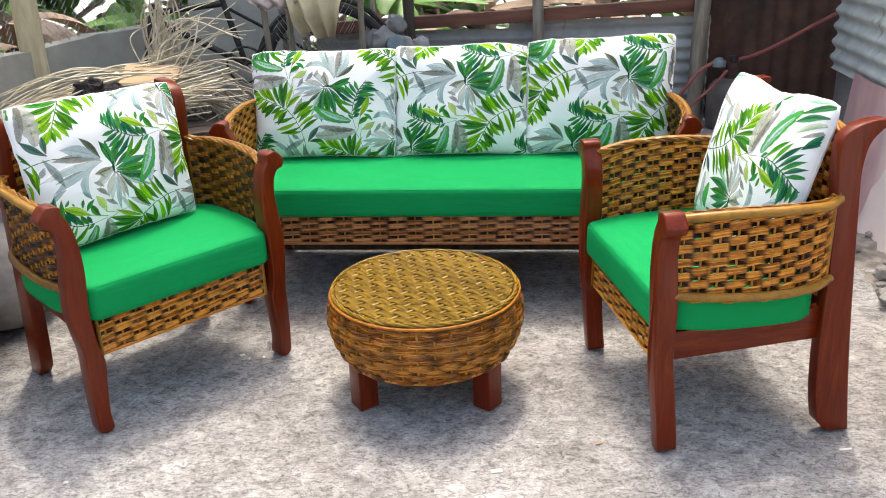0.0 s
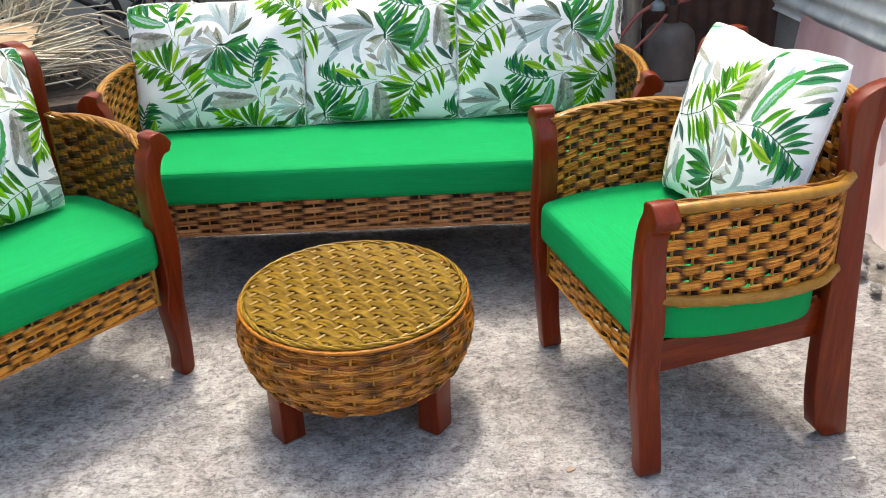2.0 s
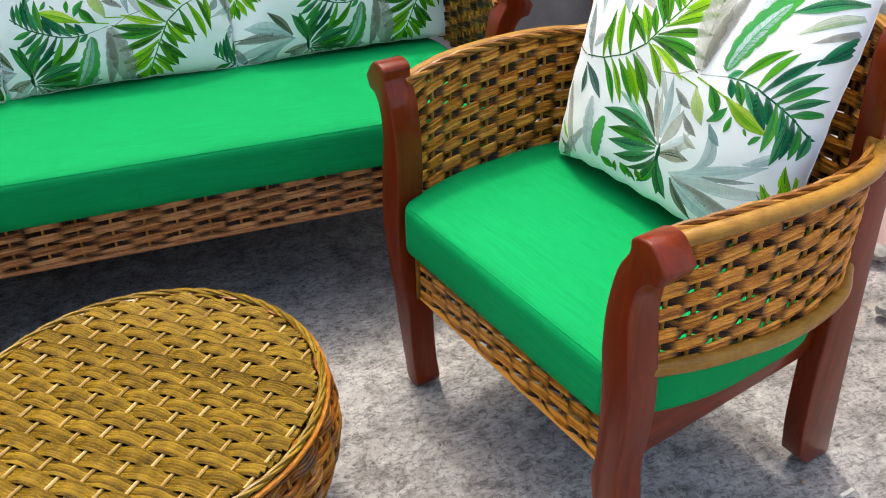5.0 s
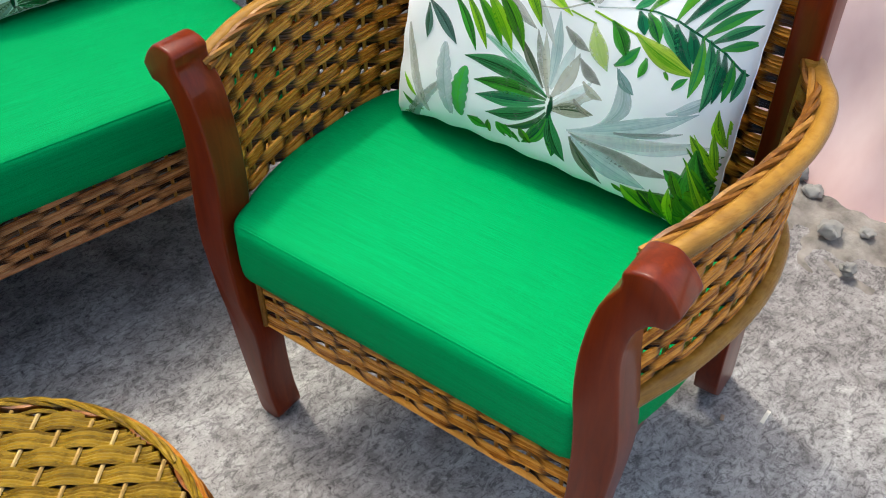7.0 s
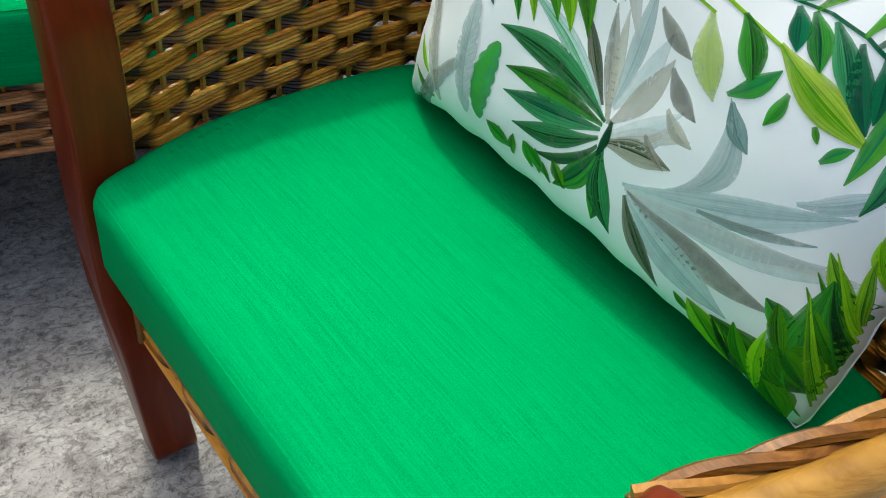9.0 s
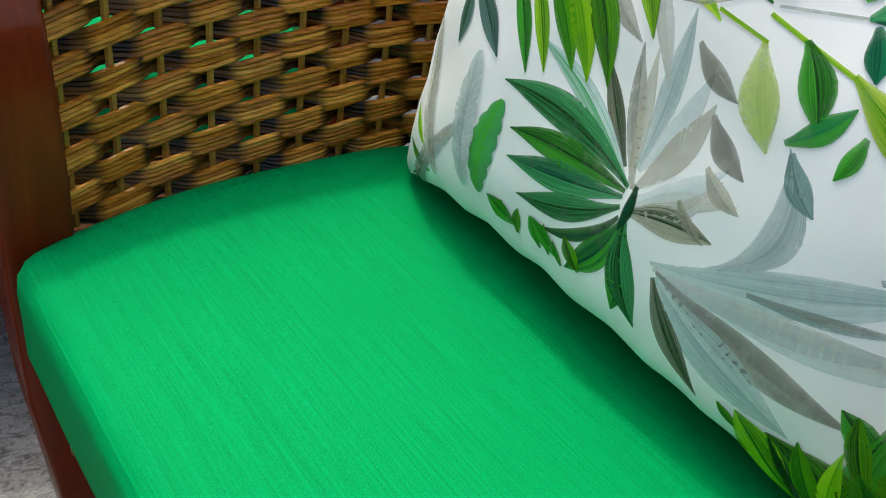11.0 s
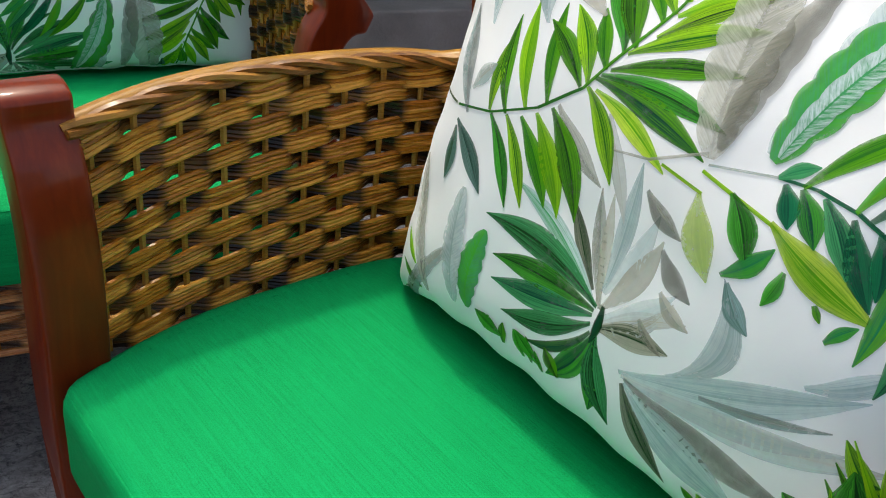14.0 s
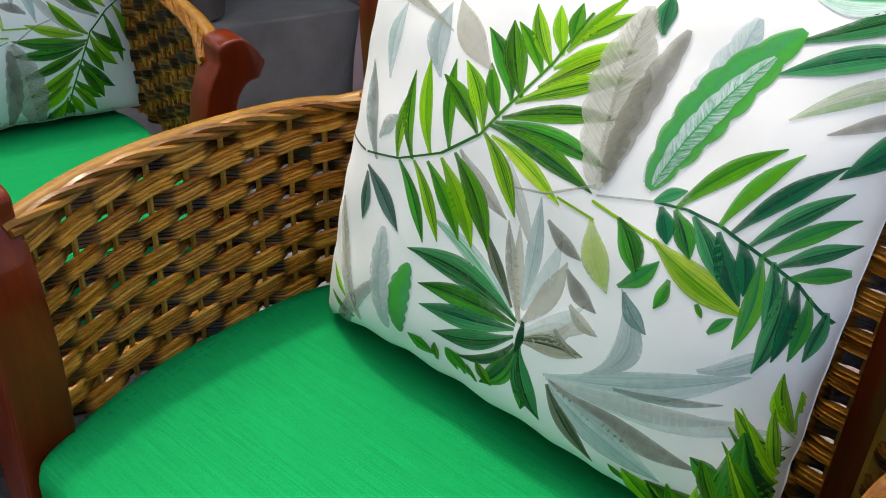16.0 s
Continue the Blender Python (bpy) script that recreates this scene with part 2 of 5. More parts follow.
# ---------------- mesh tools ----------------
class Shape:
    """Gathers vertices and faces for one mesh."""
    def __init__(self):
        self.v, self.f = [], []

    def add(self, verts, faces):
        k = len(self.v)
        self.v.extend([tuple(map(float, p)) for p in verts])
        self.f.extend([tuple(i + k for i in f) for f in faces])
        return self

    def tube(self, pts, r, n=6, caps=True):
        p = np.asarray(pts, float)
        m = len(p)
        rr = np.full(m, r) if np.isscalar(r) else np.asarray(r, float)
        t = np.gradient(p, axis=0)
        t /= np.linalg.norm(t, axis=1)[:, None] + 1e-12
        u = np.cross(t[0], (0.13, 0.31, 1.0))
        if np.linalg.norm(u) < 0.2:
            u = np.cross(t[0], (1.0, 0.2, 0.1))
        u /= np.linalg.norm(u)
        a = np.arange(n) * 2 * np.pi / n
        out = []
        for i in range(m):
            u = u - t[i] * (u @ t[i])
            u /= np.linalg.norm(u)
            w = np.cross(t[i], u)
            out.append(p[i] + rr[i] * (np.cos(a)[:, None] * u + np.sin(a)[:, None] * w))
        faces = [(i * n + j, i * n + (j + 1) % n, (i + 1) * n + (j + 1) % n, (i + 1) * n + j) for i in range(m - 1) for j in range(n)]
        if caps:
            faces += [tuple(range(n))[::-1], tuple((m - 1) * n + j for j in range(n))]
        return self.add(np.concatenate(out), faces)

    def box(self, x0, x1, y0, y1, z0, z1):
        v = [(x, y, z) for x in (x0, x1) for y in (y0, y1) for z in (z0, z1)]
        return self.add(v, [(0, 1, 3, 2), (4, 6, 7, 5), (0, 4, 5, 1), (2, 3, 7, 6), (0, 2, 6, 4), (1, 5, 7, 3)])

    def grid(self, fn, nu, nv):
        v = [fn(i / nu, j / nv) for i in range(nu + 1) for j in range(nv + 1)]
        return self.add(v, [(i * (nv + 1) + j, (i + 1) * (nv + 1) + j, (i + 1) * (nv + 1) + j + 1, i * (nv + 1) + j + 1) for i in range(nu) for j in range(nv)])

    def mesh(self, name, material, sharp=40, bevel=0.0):
        me = bpy.data.meshes.new(name)
        me.from_pydata(self.v, [], self.f)
        if bevel:
            bm = bmesh.new()
            bm.from_mesh(me)
            bmesh.ops.recalc_face_normals(bm, faces=bm.faces)
            edges = [e for e in bm.edges if e.is_manifold and e.calc_face_angle(0) > radians(35)]
            bmesh.ops.bevel(bm, geom=edges, offset=bevel, segments=3, profile=0.5, affect="EDGES", clamp_overlap=True)
            bm.to_mesh(me)
            bm.free()
        me.materials.append(material)
        me.polygons.foreach_set("use_smooth", [True] * len(me.polygons))
        me.set_sharp_from_angle(angle=radians(sharp))
        me.update()
        return me


def part(name, shape, material, parent=None, label="", sharp=40, bevel=0.0):
    ob = new(name, shape.mesh(name, material, sharp, bevel))
    if parent:
        ob.parent = parent
    return tagged(ob, label)


def thing(name, label, category, m=None, group="", kind=""):
    ob = new(name)
    ob.empty_display_size = 0.1
    if m is not None:
        ob.matrix_world = m
    return tagged(ob, label, category, group, kind)


def spline(pts, n):
    """Catmull-Rom through the points, n steps to a span."""
    p = [np.asarray(q, float) for q in pts]
    p = [2 * p[0] - p[1], *p, 2 * p[-1] - p[-2]]
    out = []
    for i in range(1, len(p) - 2):
        for k in range(n):
            s = k / n
            out.append(0.5 * (2 * p[i] + (p[i + 1] - p[i - 1]) * s + (2 * p[i - 1] - 5 * p[i] + 4 * p[i + 1] - p[i + 2]) * s * s + (3 * p[i] - p[i - 1] - 3 * p[i + 1] + p[i + 2]) * s ** 3))
    out.append(p[-2])
    return np.array(out)


def plank(outline, lo, hi, axis):
    """A sawn plank: a closed outline in (a, z), from lo to hi along the other axis."""
    put = (lambda a, z, d: (a, d, z)) if axis == "y" else (lambda a, z, d: (d, a, z))
    n = len(outline)
    s = Shape()
    s.add([put(a, z, lo) for a, z in outline] + [put(a, z, hi) for a, z in outline],
          [tuple(range(n)), tuple(range(2 * n - 1, n - 1, -1))] + [(i, n + i, n + (i + 1) % n, (i + 1) % n) for i in range(n)])
    return s


def resample(path, step):
    p = np.asarray(path, float)
    d = np.r_[0, np.cumsum(np.linalg.norm(np.diff(p, axis=0), axis=1))]
    n = max(2, int(round(d[-1] / step)) + 1)
    s = np.linspace(0, d[-1], n)
    return np.stack([np.interp(s, d, p[:, k]) for k in range(p.shape[1])], 1), d[-1]


def mark_strand(ob, marks, sides):
    """Scorch of the flamed finish and painted recess shade, given ring by ring along a strand."""
    at = ob.data.color_attributes.new("scorch_and_shade", "FLOAT_COLOR", "POINT")
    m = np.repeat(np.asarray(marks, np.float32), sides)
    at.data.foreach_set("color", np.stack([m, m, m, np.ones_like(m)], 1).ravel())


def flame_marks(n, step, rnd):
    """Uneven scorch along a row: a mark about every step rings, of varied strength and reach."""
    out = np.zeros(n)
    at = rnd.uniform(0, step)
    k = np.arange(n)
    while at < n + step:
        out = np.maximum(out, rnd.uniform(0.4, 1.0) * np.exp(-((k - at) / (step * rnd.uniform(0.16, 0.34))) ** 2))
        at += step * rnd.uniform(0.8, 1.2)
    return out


def float_scorch_shade(front, sub, rnd):
    """Scorch and painted recess shade towards both ends of each float of a row, uneven from float to float."""
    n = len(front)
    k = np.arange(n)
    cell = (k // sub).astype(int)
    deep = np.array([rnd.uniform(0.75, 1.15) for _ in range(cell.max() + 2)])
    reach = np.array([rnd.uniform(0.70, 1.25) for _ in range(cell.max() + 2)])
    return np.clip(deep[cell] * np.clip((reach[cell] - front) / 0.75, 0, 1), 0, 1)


def weave(parent, path, zlo, zhi, row_h, pitch, strands, mats, amp=0.0065, sub=4, stake_r=0.0034, sides=6, rnd=None, slack=0.0007, phase0=0, fat=1.46, spread=1.14):
    """A woven wall along a plan path: upright stakes, and rows of weavers, each a bundle of strands going before and behind them.
    zlo and zhi are functions of the share of the way along."""
    rnd = rnd or random.Random(3)
    fine, length = resample(path, pitch / sub)
    tan = np.gradient(fine, axis=0)
    tan /= np.linalg.norm(tan, axis=1)[:, None]
    nor = np.stack([tan[:, 1], -tan[:, 0]], 1)
    n = len(fine)
    share = np.linspace(0, 1, n)
    lo, hi = np.array([zlo(s) for s in share]), np.array([zhi(s) for s in share])
    for i in range(sub // 2, n, sub):
        part("stake", Shape().tube([(fine[i, 0], fine[i, 1], lo[i]), (fine[i, 0], fine[i, 1], hi[i])], stake_r, 6), mats[1], parent)
    rows = max(2, int(round(float(np.mean(hi - lo)) / row_h)))
    tube_r = 0.5 * float(np.mean(hi - lo)) / rows / strands * fat
    for r in range(rows):
        side = 1 if (r + phase0) % 2 else -1
        front = side * np.sin(np.pi * np.arange(n) / sub) + 0.56
        marks = float_scorch_shade(front, sub, rnd)
        wave = amp * np.tanh(2.4 * front)
        tilt = -0.10 * side * np.cos(np.pi * np.arange(n) / sub)
        fan = spread * (0.95 + 0.05 * np.tanh(2.5 * front))
        lean = rnd.uniform(-0.06, 0.06)
        for k in range(strands):
            f = (r + 0.5 + tilt + lean * front + (k + 0.5 - strands / 2) / strands * fan) / rows
            z = lo + (hi - lo) * f
            jit = rnd.uniform(-slack, slack)
            drift = np.array([rnd.uniform(-slack, slack) for _ in range(n // 3 + 2)])
            wob = np.interp(np.arange(n), np.arange(len(drift)) * 3, drift)
            pts = np.stack([fine[:, 0] + nor[:, 0] * (wave + jit), fine[:, 1] + nor[:, 1] * (wave + jit), z + wob], 1)
            mark_strand(part("strand", Shape().tube(pts, tube_r * rnd.uniform(0.92, 1.1), sides), mats[0], parent), np.clip(marks * rnd.uniform(0.8, 1.2), 0, 1), sides)


def braid(parent, material, path, r, turn, strands=3, n=6):
    """Strands twisted round a path, each a part."""
    p, length = resample(path, 0.008)
    t = np.gradient(p, axis=0)
    t /= np.linalg.norm(t, axis=1)[:, None]
    u = np.cross(t, (0, 0, 1.0))
    u /= np.linalg.norm(u, axis=1)[:, None] + 1e-9
    w = np.cross(t, u)
    s = np.linspace(0, length, len(p))
    for k in range(strands):
        a = 2 * np.pi * (s / turn + k / strands)
        part("braid_strand", Shape().tube(p + r * (np.cos(a)[:, None] * u + np.sin(a)[:, None] * w), r * 0.92, n), material, parent)


def cushion_shape(x0, x1, y0, y1, z0, z1, r, crown, side=0.0, nx=34, ny=26, nz=8):
    """An upholstered block: rounded edges, a crowned top, sides that may swell outward."""
    sh = Shape()
    c = np.array([(x0 + x1) / 2, (y0 + y1) / 2, (z0 + z1) / 2])
    h = np.array([(x1 - x0) / 2, (y1 - y0) / 2, (z1 - z0) / 2])

    def put(a, b, d):
        q = np.array([a, b, d]) * h
        inner = np.clip(q, -(h - r), h - r)
        e = q - inner
        L = np.linalg.norm(e)
        if L > 1e-9:
            q = inner + e / L * r
        top = max(0.0, d)
        q[2] += crown * top * (1 - a ** 4) * (1 - b ** 4)
        q[0] += side * a * (1 - (0.95 * b * b if b < 0 else b ** 6))
        wr = 0.0012 * noise.noise(Vector((q[0] * 9, q[1] * 9, q[2] * 20)))
        return c + q + wr

    for axis, (na, nb) in (((0, 1, 2), (nx, ny)), ((0, 2, 1), (nx, nz)), ((1, 2, 0), (ny, nz))):
        for sg in (-1, 1):
            def fn(u, v):
                q = [0, 0, 0]
                ease = lambda s: math.sin((s - 0.5) * math.pi) * 0.5 + 0.5 * (2 * s - 1)
                q[axis[0]], q[axis[1]], q[axis[2]] = ease(u), ease(v), sg
                return put(*q)
            sh.grid(fn, na, nb)
    return sh


def welded(ob, dist=0.0004):
    bm = bmesh.new()
    bm.from_mesh(ob.data)
    bmesh.ops.remove_doubles(bm, verts=bm.verts, dist=dist)
    bmesh.ops.recalc_face_normals(bm, faces=bm.faces)
    bm.to_mesh(ob.data)
    bm.free()
    ob.data.polygons.foreach_set("use_smooth", [True] * len(ob.data.polygons))
    return ob

# ---------------- ground ----------------
def floor_height(x, y):
    return 0.004 * noise.noise(Vector((x * 1.3, y * 1.3, 0))) + 0.0025 * noise.noise(Vector((x * 6, y * 6, 3)))


g = Shape()
g.grid(lambda u, v: (-3.2 + 5.4 * u, -1.6 + 6.6 * v, floor_height(-3.2 + 5.4 * u, -1.6 + 6.6 * v) - 0.003), 150, 180)
floor = part("floor", g, FLOOR)
tagged(floor, "rough grey concrete floor with scuffs and stains", "floor", kind="structure")
g = Shape()
g.grid(lambda u, v: (-60 + 120 * u, -60 + 120 * v, -0.03), 12, 12)
tagged(part("ground", g, PALEGROUND), "pale dusty ground round the shed", "ground", kind="structure")

# ---------------- seating ----------------
FRONT_OUT = [(0.334, 0.0), (0.35, 0.012), (0.352, 0.06), (0.351, 0.12), (0.347, 0.2), (0.343, 0.27), (0.349, 0.34), (0.353, 0.42), (0.345, 0.5), (0.336, 0.578), (0.341, 0.628), (0.356, 0.654), (0.374, 0.659)]
FRONT_IN = [(0.384, 0.681), (0.368, 0.703), (0.35, 0.715), (0.322, 0.708), (0.32, 0.686), (0.302, 0.65), (0.29, 0.578), (0.289, 0.5), (0.297, 0.42), (0.299, 0.3), (0.289, 0.235), (0.302, 0.14), (0.31, 0.06), (0.306, 0.015), (0.318, 0.0)]
REAR = [(0.486, 0.004), (0.552, 0.0), (0.535, 0.13), (0.517, 0.29), (0.500, 0.48), (0.486, 0.66), (0.480, 0.76), (0.490, 0.825), (0.514, 0.858), (0.540, 0.876), (0.532, 0.890), (0.490, 0.888), (0.446, 0.874), (0.418, 0.848), (0.412, 0.79), (0.420, 0.70), (0.428, 0.48), (0.428, 0.29), (0.437, 0.13), (0.452, 0.04)]


def front_outline():
    a, b = spline(FRONT_OUT, 3), spline(FRONT_IN, 3)
    return [tuple(q) for q in a] + [tuple(q) for q in b]


def rear_outline():
    a = spline(REAR[1:10], 3)
    b = spline(REAR[10:], 3)
    return [tuple(q) for q in a] + [tuple(q) for q in b] + [REAR[0]]


def seat_frame(ob, ext, deep, seed, long=False, right=0.0):
    """Posts, rails, woven panels and poles; ext widens the seat to each side, deep moves the rear posts back, right shifts one front post."""
    rnd = random.Random(seed)
    for sg in (1, -1):
        fl = ext if long else ext + (0.013 if sg < 0 else right)
        ease = lambda z: min(1.0, max(0.0, (z - 0.05) / 0.35))
        inset = lambda z: -0.010 if long else (-0.022 + 0.025 * ease(z) if sg < 0 else right - 0.012)
        o = [(sg * (x + ext + inset(z)), z) for x, z in front_outline()]
        post = plank(o, -0.036, 0.020, "y")
        post.v = [(x, y + 0.024 * max(0.0, 1 - z / 0.30), z) for x, y, z in post.v]
        if sg > 0 and right < 0:
            post.v = [(x, y - 0.004 * z / 0.7, z - 0.016 * min(1.0, max(0.0, (z - 0.45) / 0.2))) for x, y, z in post.v]
        part("front_post", post, WOOD, ob, bevel=0.004)
        o = [(y + deep, z * (0.86 if long else 1)) for y, z in rear_outline()]
        x0 = sg * (0.270 + ext)
        part("rear_post", plank(o, min(x0, x0 + sg * 0.042), max(x0, x0 + sg * 0.042), "x"), WOOD, ob, bevel=0.004)
        # side board between the posts
        s = Shape()
        xa, xb = sg * (0.262 + ext), sg * (0.290 + ext)
        v = []
        for x in (min(xa, xb), max(xa, xb)):
            v += [(x, 0.008, 0.272), (x, 0.008, 0.352), (x, 0.440 + deep, 0.292), (x, 0.440 + deep, 0.385)]
        s.add(v, [(0, 1, 3, 2), (4, 6, 7, 5), (0, 4, 5, 1), (2, 3, 7, 6), (0, 2, 6, 4), (1, 5, 7, 3)])
        part("side_rail", s, WOOD_RAIL, ob, bevel=0.003)
        # plan of the side, swelling outward
        plan = spline([(sg * (0.312 + fl), 0.008), (sg * (0.338 + 0.4 * ext + 0.6 * fl), 0.11), (sg * (0.347 + ext), 0.24 + 0.5 * deep), (sg * (0.335 + ext), 0.36 + deep), (sg * (0.296 + ext), 0.432 + deep)], 8)
        m = len(plan)
        top = lambda s: 0.680 + 0.018 * math.sin(math.pi * min(1, s * 1.15)) + 0.022 * s ** 3
        low = lambda s: 0.450 + 0.012 * s ** 2
        pole = [(p[0], p[1], top(i / (m - 1))) for i, p in enumerate(plan)]
        out = [(p[0] + sg * 0.012, p[1], z - 0.008) for p, z in zip(plan, [q[2] for q in pole])]
        part("arm_pole", Shape().tube(out, 0.0125, 10), CANE, ob, "thick honey-coloured cane pole")
        lowp = [(p[0] + sg * 0.012, p[1], low(i / (m - 1)) + 0.015) for i, p in enumerate(plan)]
        part("lower_pole", Shape().tube(lowp, 0.0125, 10), CANE, ob, "thick honey-coloured cane pole")
        part("end_pole", Shape().tube([(plan[-2][0] + sg * 0.004, plan[-2][1] - 0.004, 0.475), (plan[-2][0] + sg * 0.004, plan[-2][1] - 0.004, 0.705)], 0.009, 8), CANE, ob)
        inner = [(p[0] - sg * 0.005, p[1], z - 0.003) for p, z in zip(plan, [q[2] for q in pole])]
        braid(ob, HONEY, inner, 0.0046, 0.13, 3)
        ring = [(sg * (0.292 + ext) + 0.017 * math.cos(a), 0.428 + deep, 0.706 + 0.019 * math.sin(a)) for a in np.linspace(0, 2 * math.pi, 18)]
        part("binding", Shape().tube(ring, 0.004, 6), AMBER, ob)
        edge = [(sg * (0.304 + fl), 0.016, 0.455), (sg * (0.298 + fl), 0.016, 0.58), (sg * (0.306 + fl), 0.016, 0.668)]
        braid(ob, HONEY, spline(edge, 6), 0.0035, 0.09, 2)
        weave(ob, plan, low, lambda s: top(s) - 0.008, 0.0195, 0.044, 5, (AMBER, STAKE), amp=0.0056, sub=8, rnd=rnd)
    # back: woven between the rear posts, bowed back, with an arched rim
    w = 0.272 + ext
    plan = spline([(-w, 0.452 + deep), (-0.5 * w, 0.485 + deep), (0, 0.497 + deep), (0.5 * w, 0.485 + deep), (w, 0.452 + deep)], 8)
    m = len(plan)
    arch = (lambda s: 0.838 + 0.006 * math.sin(math.pi * s)) if not long else (lambda s: 0.74 + 0.03 * math.sin(math.pi * s))
    rim = [(p[0], p[1] + 0.01, arch(i / (m - 1)) + 0.008) for i, p in enumerate(plan)]
    part("back_rim", Shape().tube(rim, 0.010, 8), CANE, ob, "cane pole along the top of the back")
    braid(ob, HONEY, [(x, y - 0.012, z) for x, y, z in rim], 0.005, 0.15, 3)
    weave(ob, plan, lambda s: 0.40, arch, 0.0205, 0.044, 5, (AMBER, STAKE), amp=0.0050, sub=8, rnd=rnd, sides=4, fat=1.85)
    s = Shape().box(-0.268 - ext, 0.268 + ext, 0.455 + deep, 0.485 + deep, 0.29, 0.385)
    part("back_rail", s, WOOD, ob, bevel=0.003)
    # added board: stops light from behind reaching the floor below the sofa
    if long:
        part("light_stop_board", Shape().box(-0.262 - ext, 0.262 + ext, 0.458 + deep, 0.478 + deep, 0.012, 0.288), DARKWOOD, ob, "dark board added to keep light out from under the seat", bevel=0.003)
    # front rail: fine weave under the seat
    w = 0.281 + ext
    mats = (BROWN, STAKE) if long else (AMBER, STAKE)
    weave(ob, [(-w, 0.0), (w, 0.0)], lambda s: 0.250, lambda s: 0.352, 0.0155 if long else 0.0175, 0.066 if long else 0.050, 4, mats, amp=0.0045, sub=8, rnd=rnd, phase0=1)
    part("rail_trim", Shape().tube([(-w, -0.004, 0.247), (w, -0.004, 0.247)], 0.005, 8), mats[0], ob)
    part("rail_trim", Shape().tube([(-w, -0.004, 0.355), (w, -0.004, 0.355)], 0.004, 8), mats[0], ob)
    for sg in (-1, 1):
        part("rail_edge", Shape().tube([(sg * (w - 0.004), -0.008, 0.245), (sg * (w - 0.004), -0.008, 0.356)], 0.005, 8), CANE, ob)
    # slats that carry the cushion
    for k in range(5 if not long else 7):
        y = 0.06 + k * (0.36 + deep) / (4 if not long else 6)
        part("seat_slat", Shape().box(-0.262 - ext, 0.262 + ext, y - 0.02, y + 0.02, 0.340, 0.353), DARKWOOD, ob)


def seat_cushion(ext, deep, m, label, long=False, trim=0.0):
    sh = cushion_shape(-0.283 - ext, 0.283 + ext - trim, -0.034, 0.420 + deep, 0.357, 0.464, 0.018, 0.010, 0.060 if not long else 0.040, nx=80 if long else 36)
    ob = welded(part("seat_cushion", sh, GREEN))
    ob.matrix_world = m
    tagged(ob, label, "seat cushion")
    w = 0.268 + ext
    for z, nm in ((0.4620, "top_seam"), (0.366, "bottom_seam")):
        p = [(x, -0.0275 if nm == "top_seam" else -0.030, z - 0.002) for x in np.linspace(-w, w - trim, 40)]
        part("seam", Shape().tube(p, 0.0013, 5), GREEN, ob)
    if not long:
        for sg in (-1, 1):
            for row in (0.030, 0.040):
                st = Shape()
                for y in np.arange(0.05, 0.30, 0.011):
                    x = sg * (0.283 + ext - (trim if sg > 0 else 0.0) + 0.060 * (1 - ((y - 0.193) / 0.227) ** 6 if y > 0.193 else 1 - 0.95 * ((y - 0.193) / 0.227) ** 2) - row)
                    st.tube([(x, y, 0.4665), (x, y + 0.003, 0.4685), (x, y + 0.006, 0.4665)], 0.0006, 4)
                part("stitching", st, GREEN, ob)
    return ob


RCM = pose(0.584, 2.32, 0, 0, 0, -77.5)
LCM = pose(-0.737, 2.333, 0, 0, 0, 48.2)
SOM = pose(0.0475, 2.976, 0, 0, 0, -1.2)
chair = thing("armchair", "red-brown wooden armchair with woven amber rattan arms", "armchair", None, "rattan armchairs")
seat_frame(chair, 0.0, 0.0, 11, right=-0.022)
chair.matrix_world = RCM
chair2 = thing("armchair", "red-brown wooden armchair with woven amber rattan arms", "armchair", None, "rattan armchairs")
seat_frame(chair2, 0.0, 0.0, 12, right=0.010)
chair2.matrix_world = LCM
sofa = thing("sofa", "long red-brown wooden sofa with woven rattan arms and front rail", "sofa", None)
seat_frame(sofa, 0.487, 0.06, 23, True)
sofa.matrix_world = SOM
seat_cushion(0.0, 0.0, RCM, "bright green upholstered seat cushion in an armchair", trim=0.018)
seat_cushion(0.0, 0.0, LCM, "bright green upholstered seat cushion in an armchair")
seat_cushion(0.487, 0.05, SOM, "long bright green upholstered seat cushion on the sofa", True)

# ---------------- round table ----------------
table = thing("round_table", "low round woven rattan coffee table with red-brown legs", "coffee table", pose(-0.010, 2.375, 0, 0, 0, 0))


def drum_radius(z):
    s = (z - 0.150) / 0.20
    return 0.239 + 0.058 * math.sin(math.pi * (0.10 + 0.66 * s)) - 0.007 * s


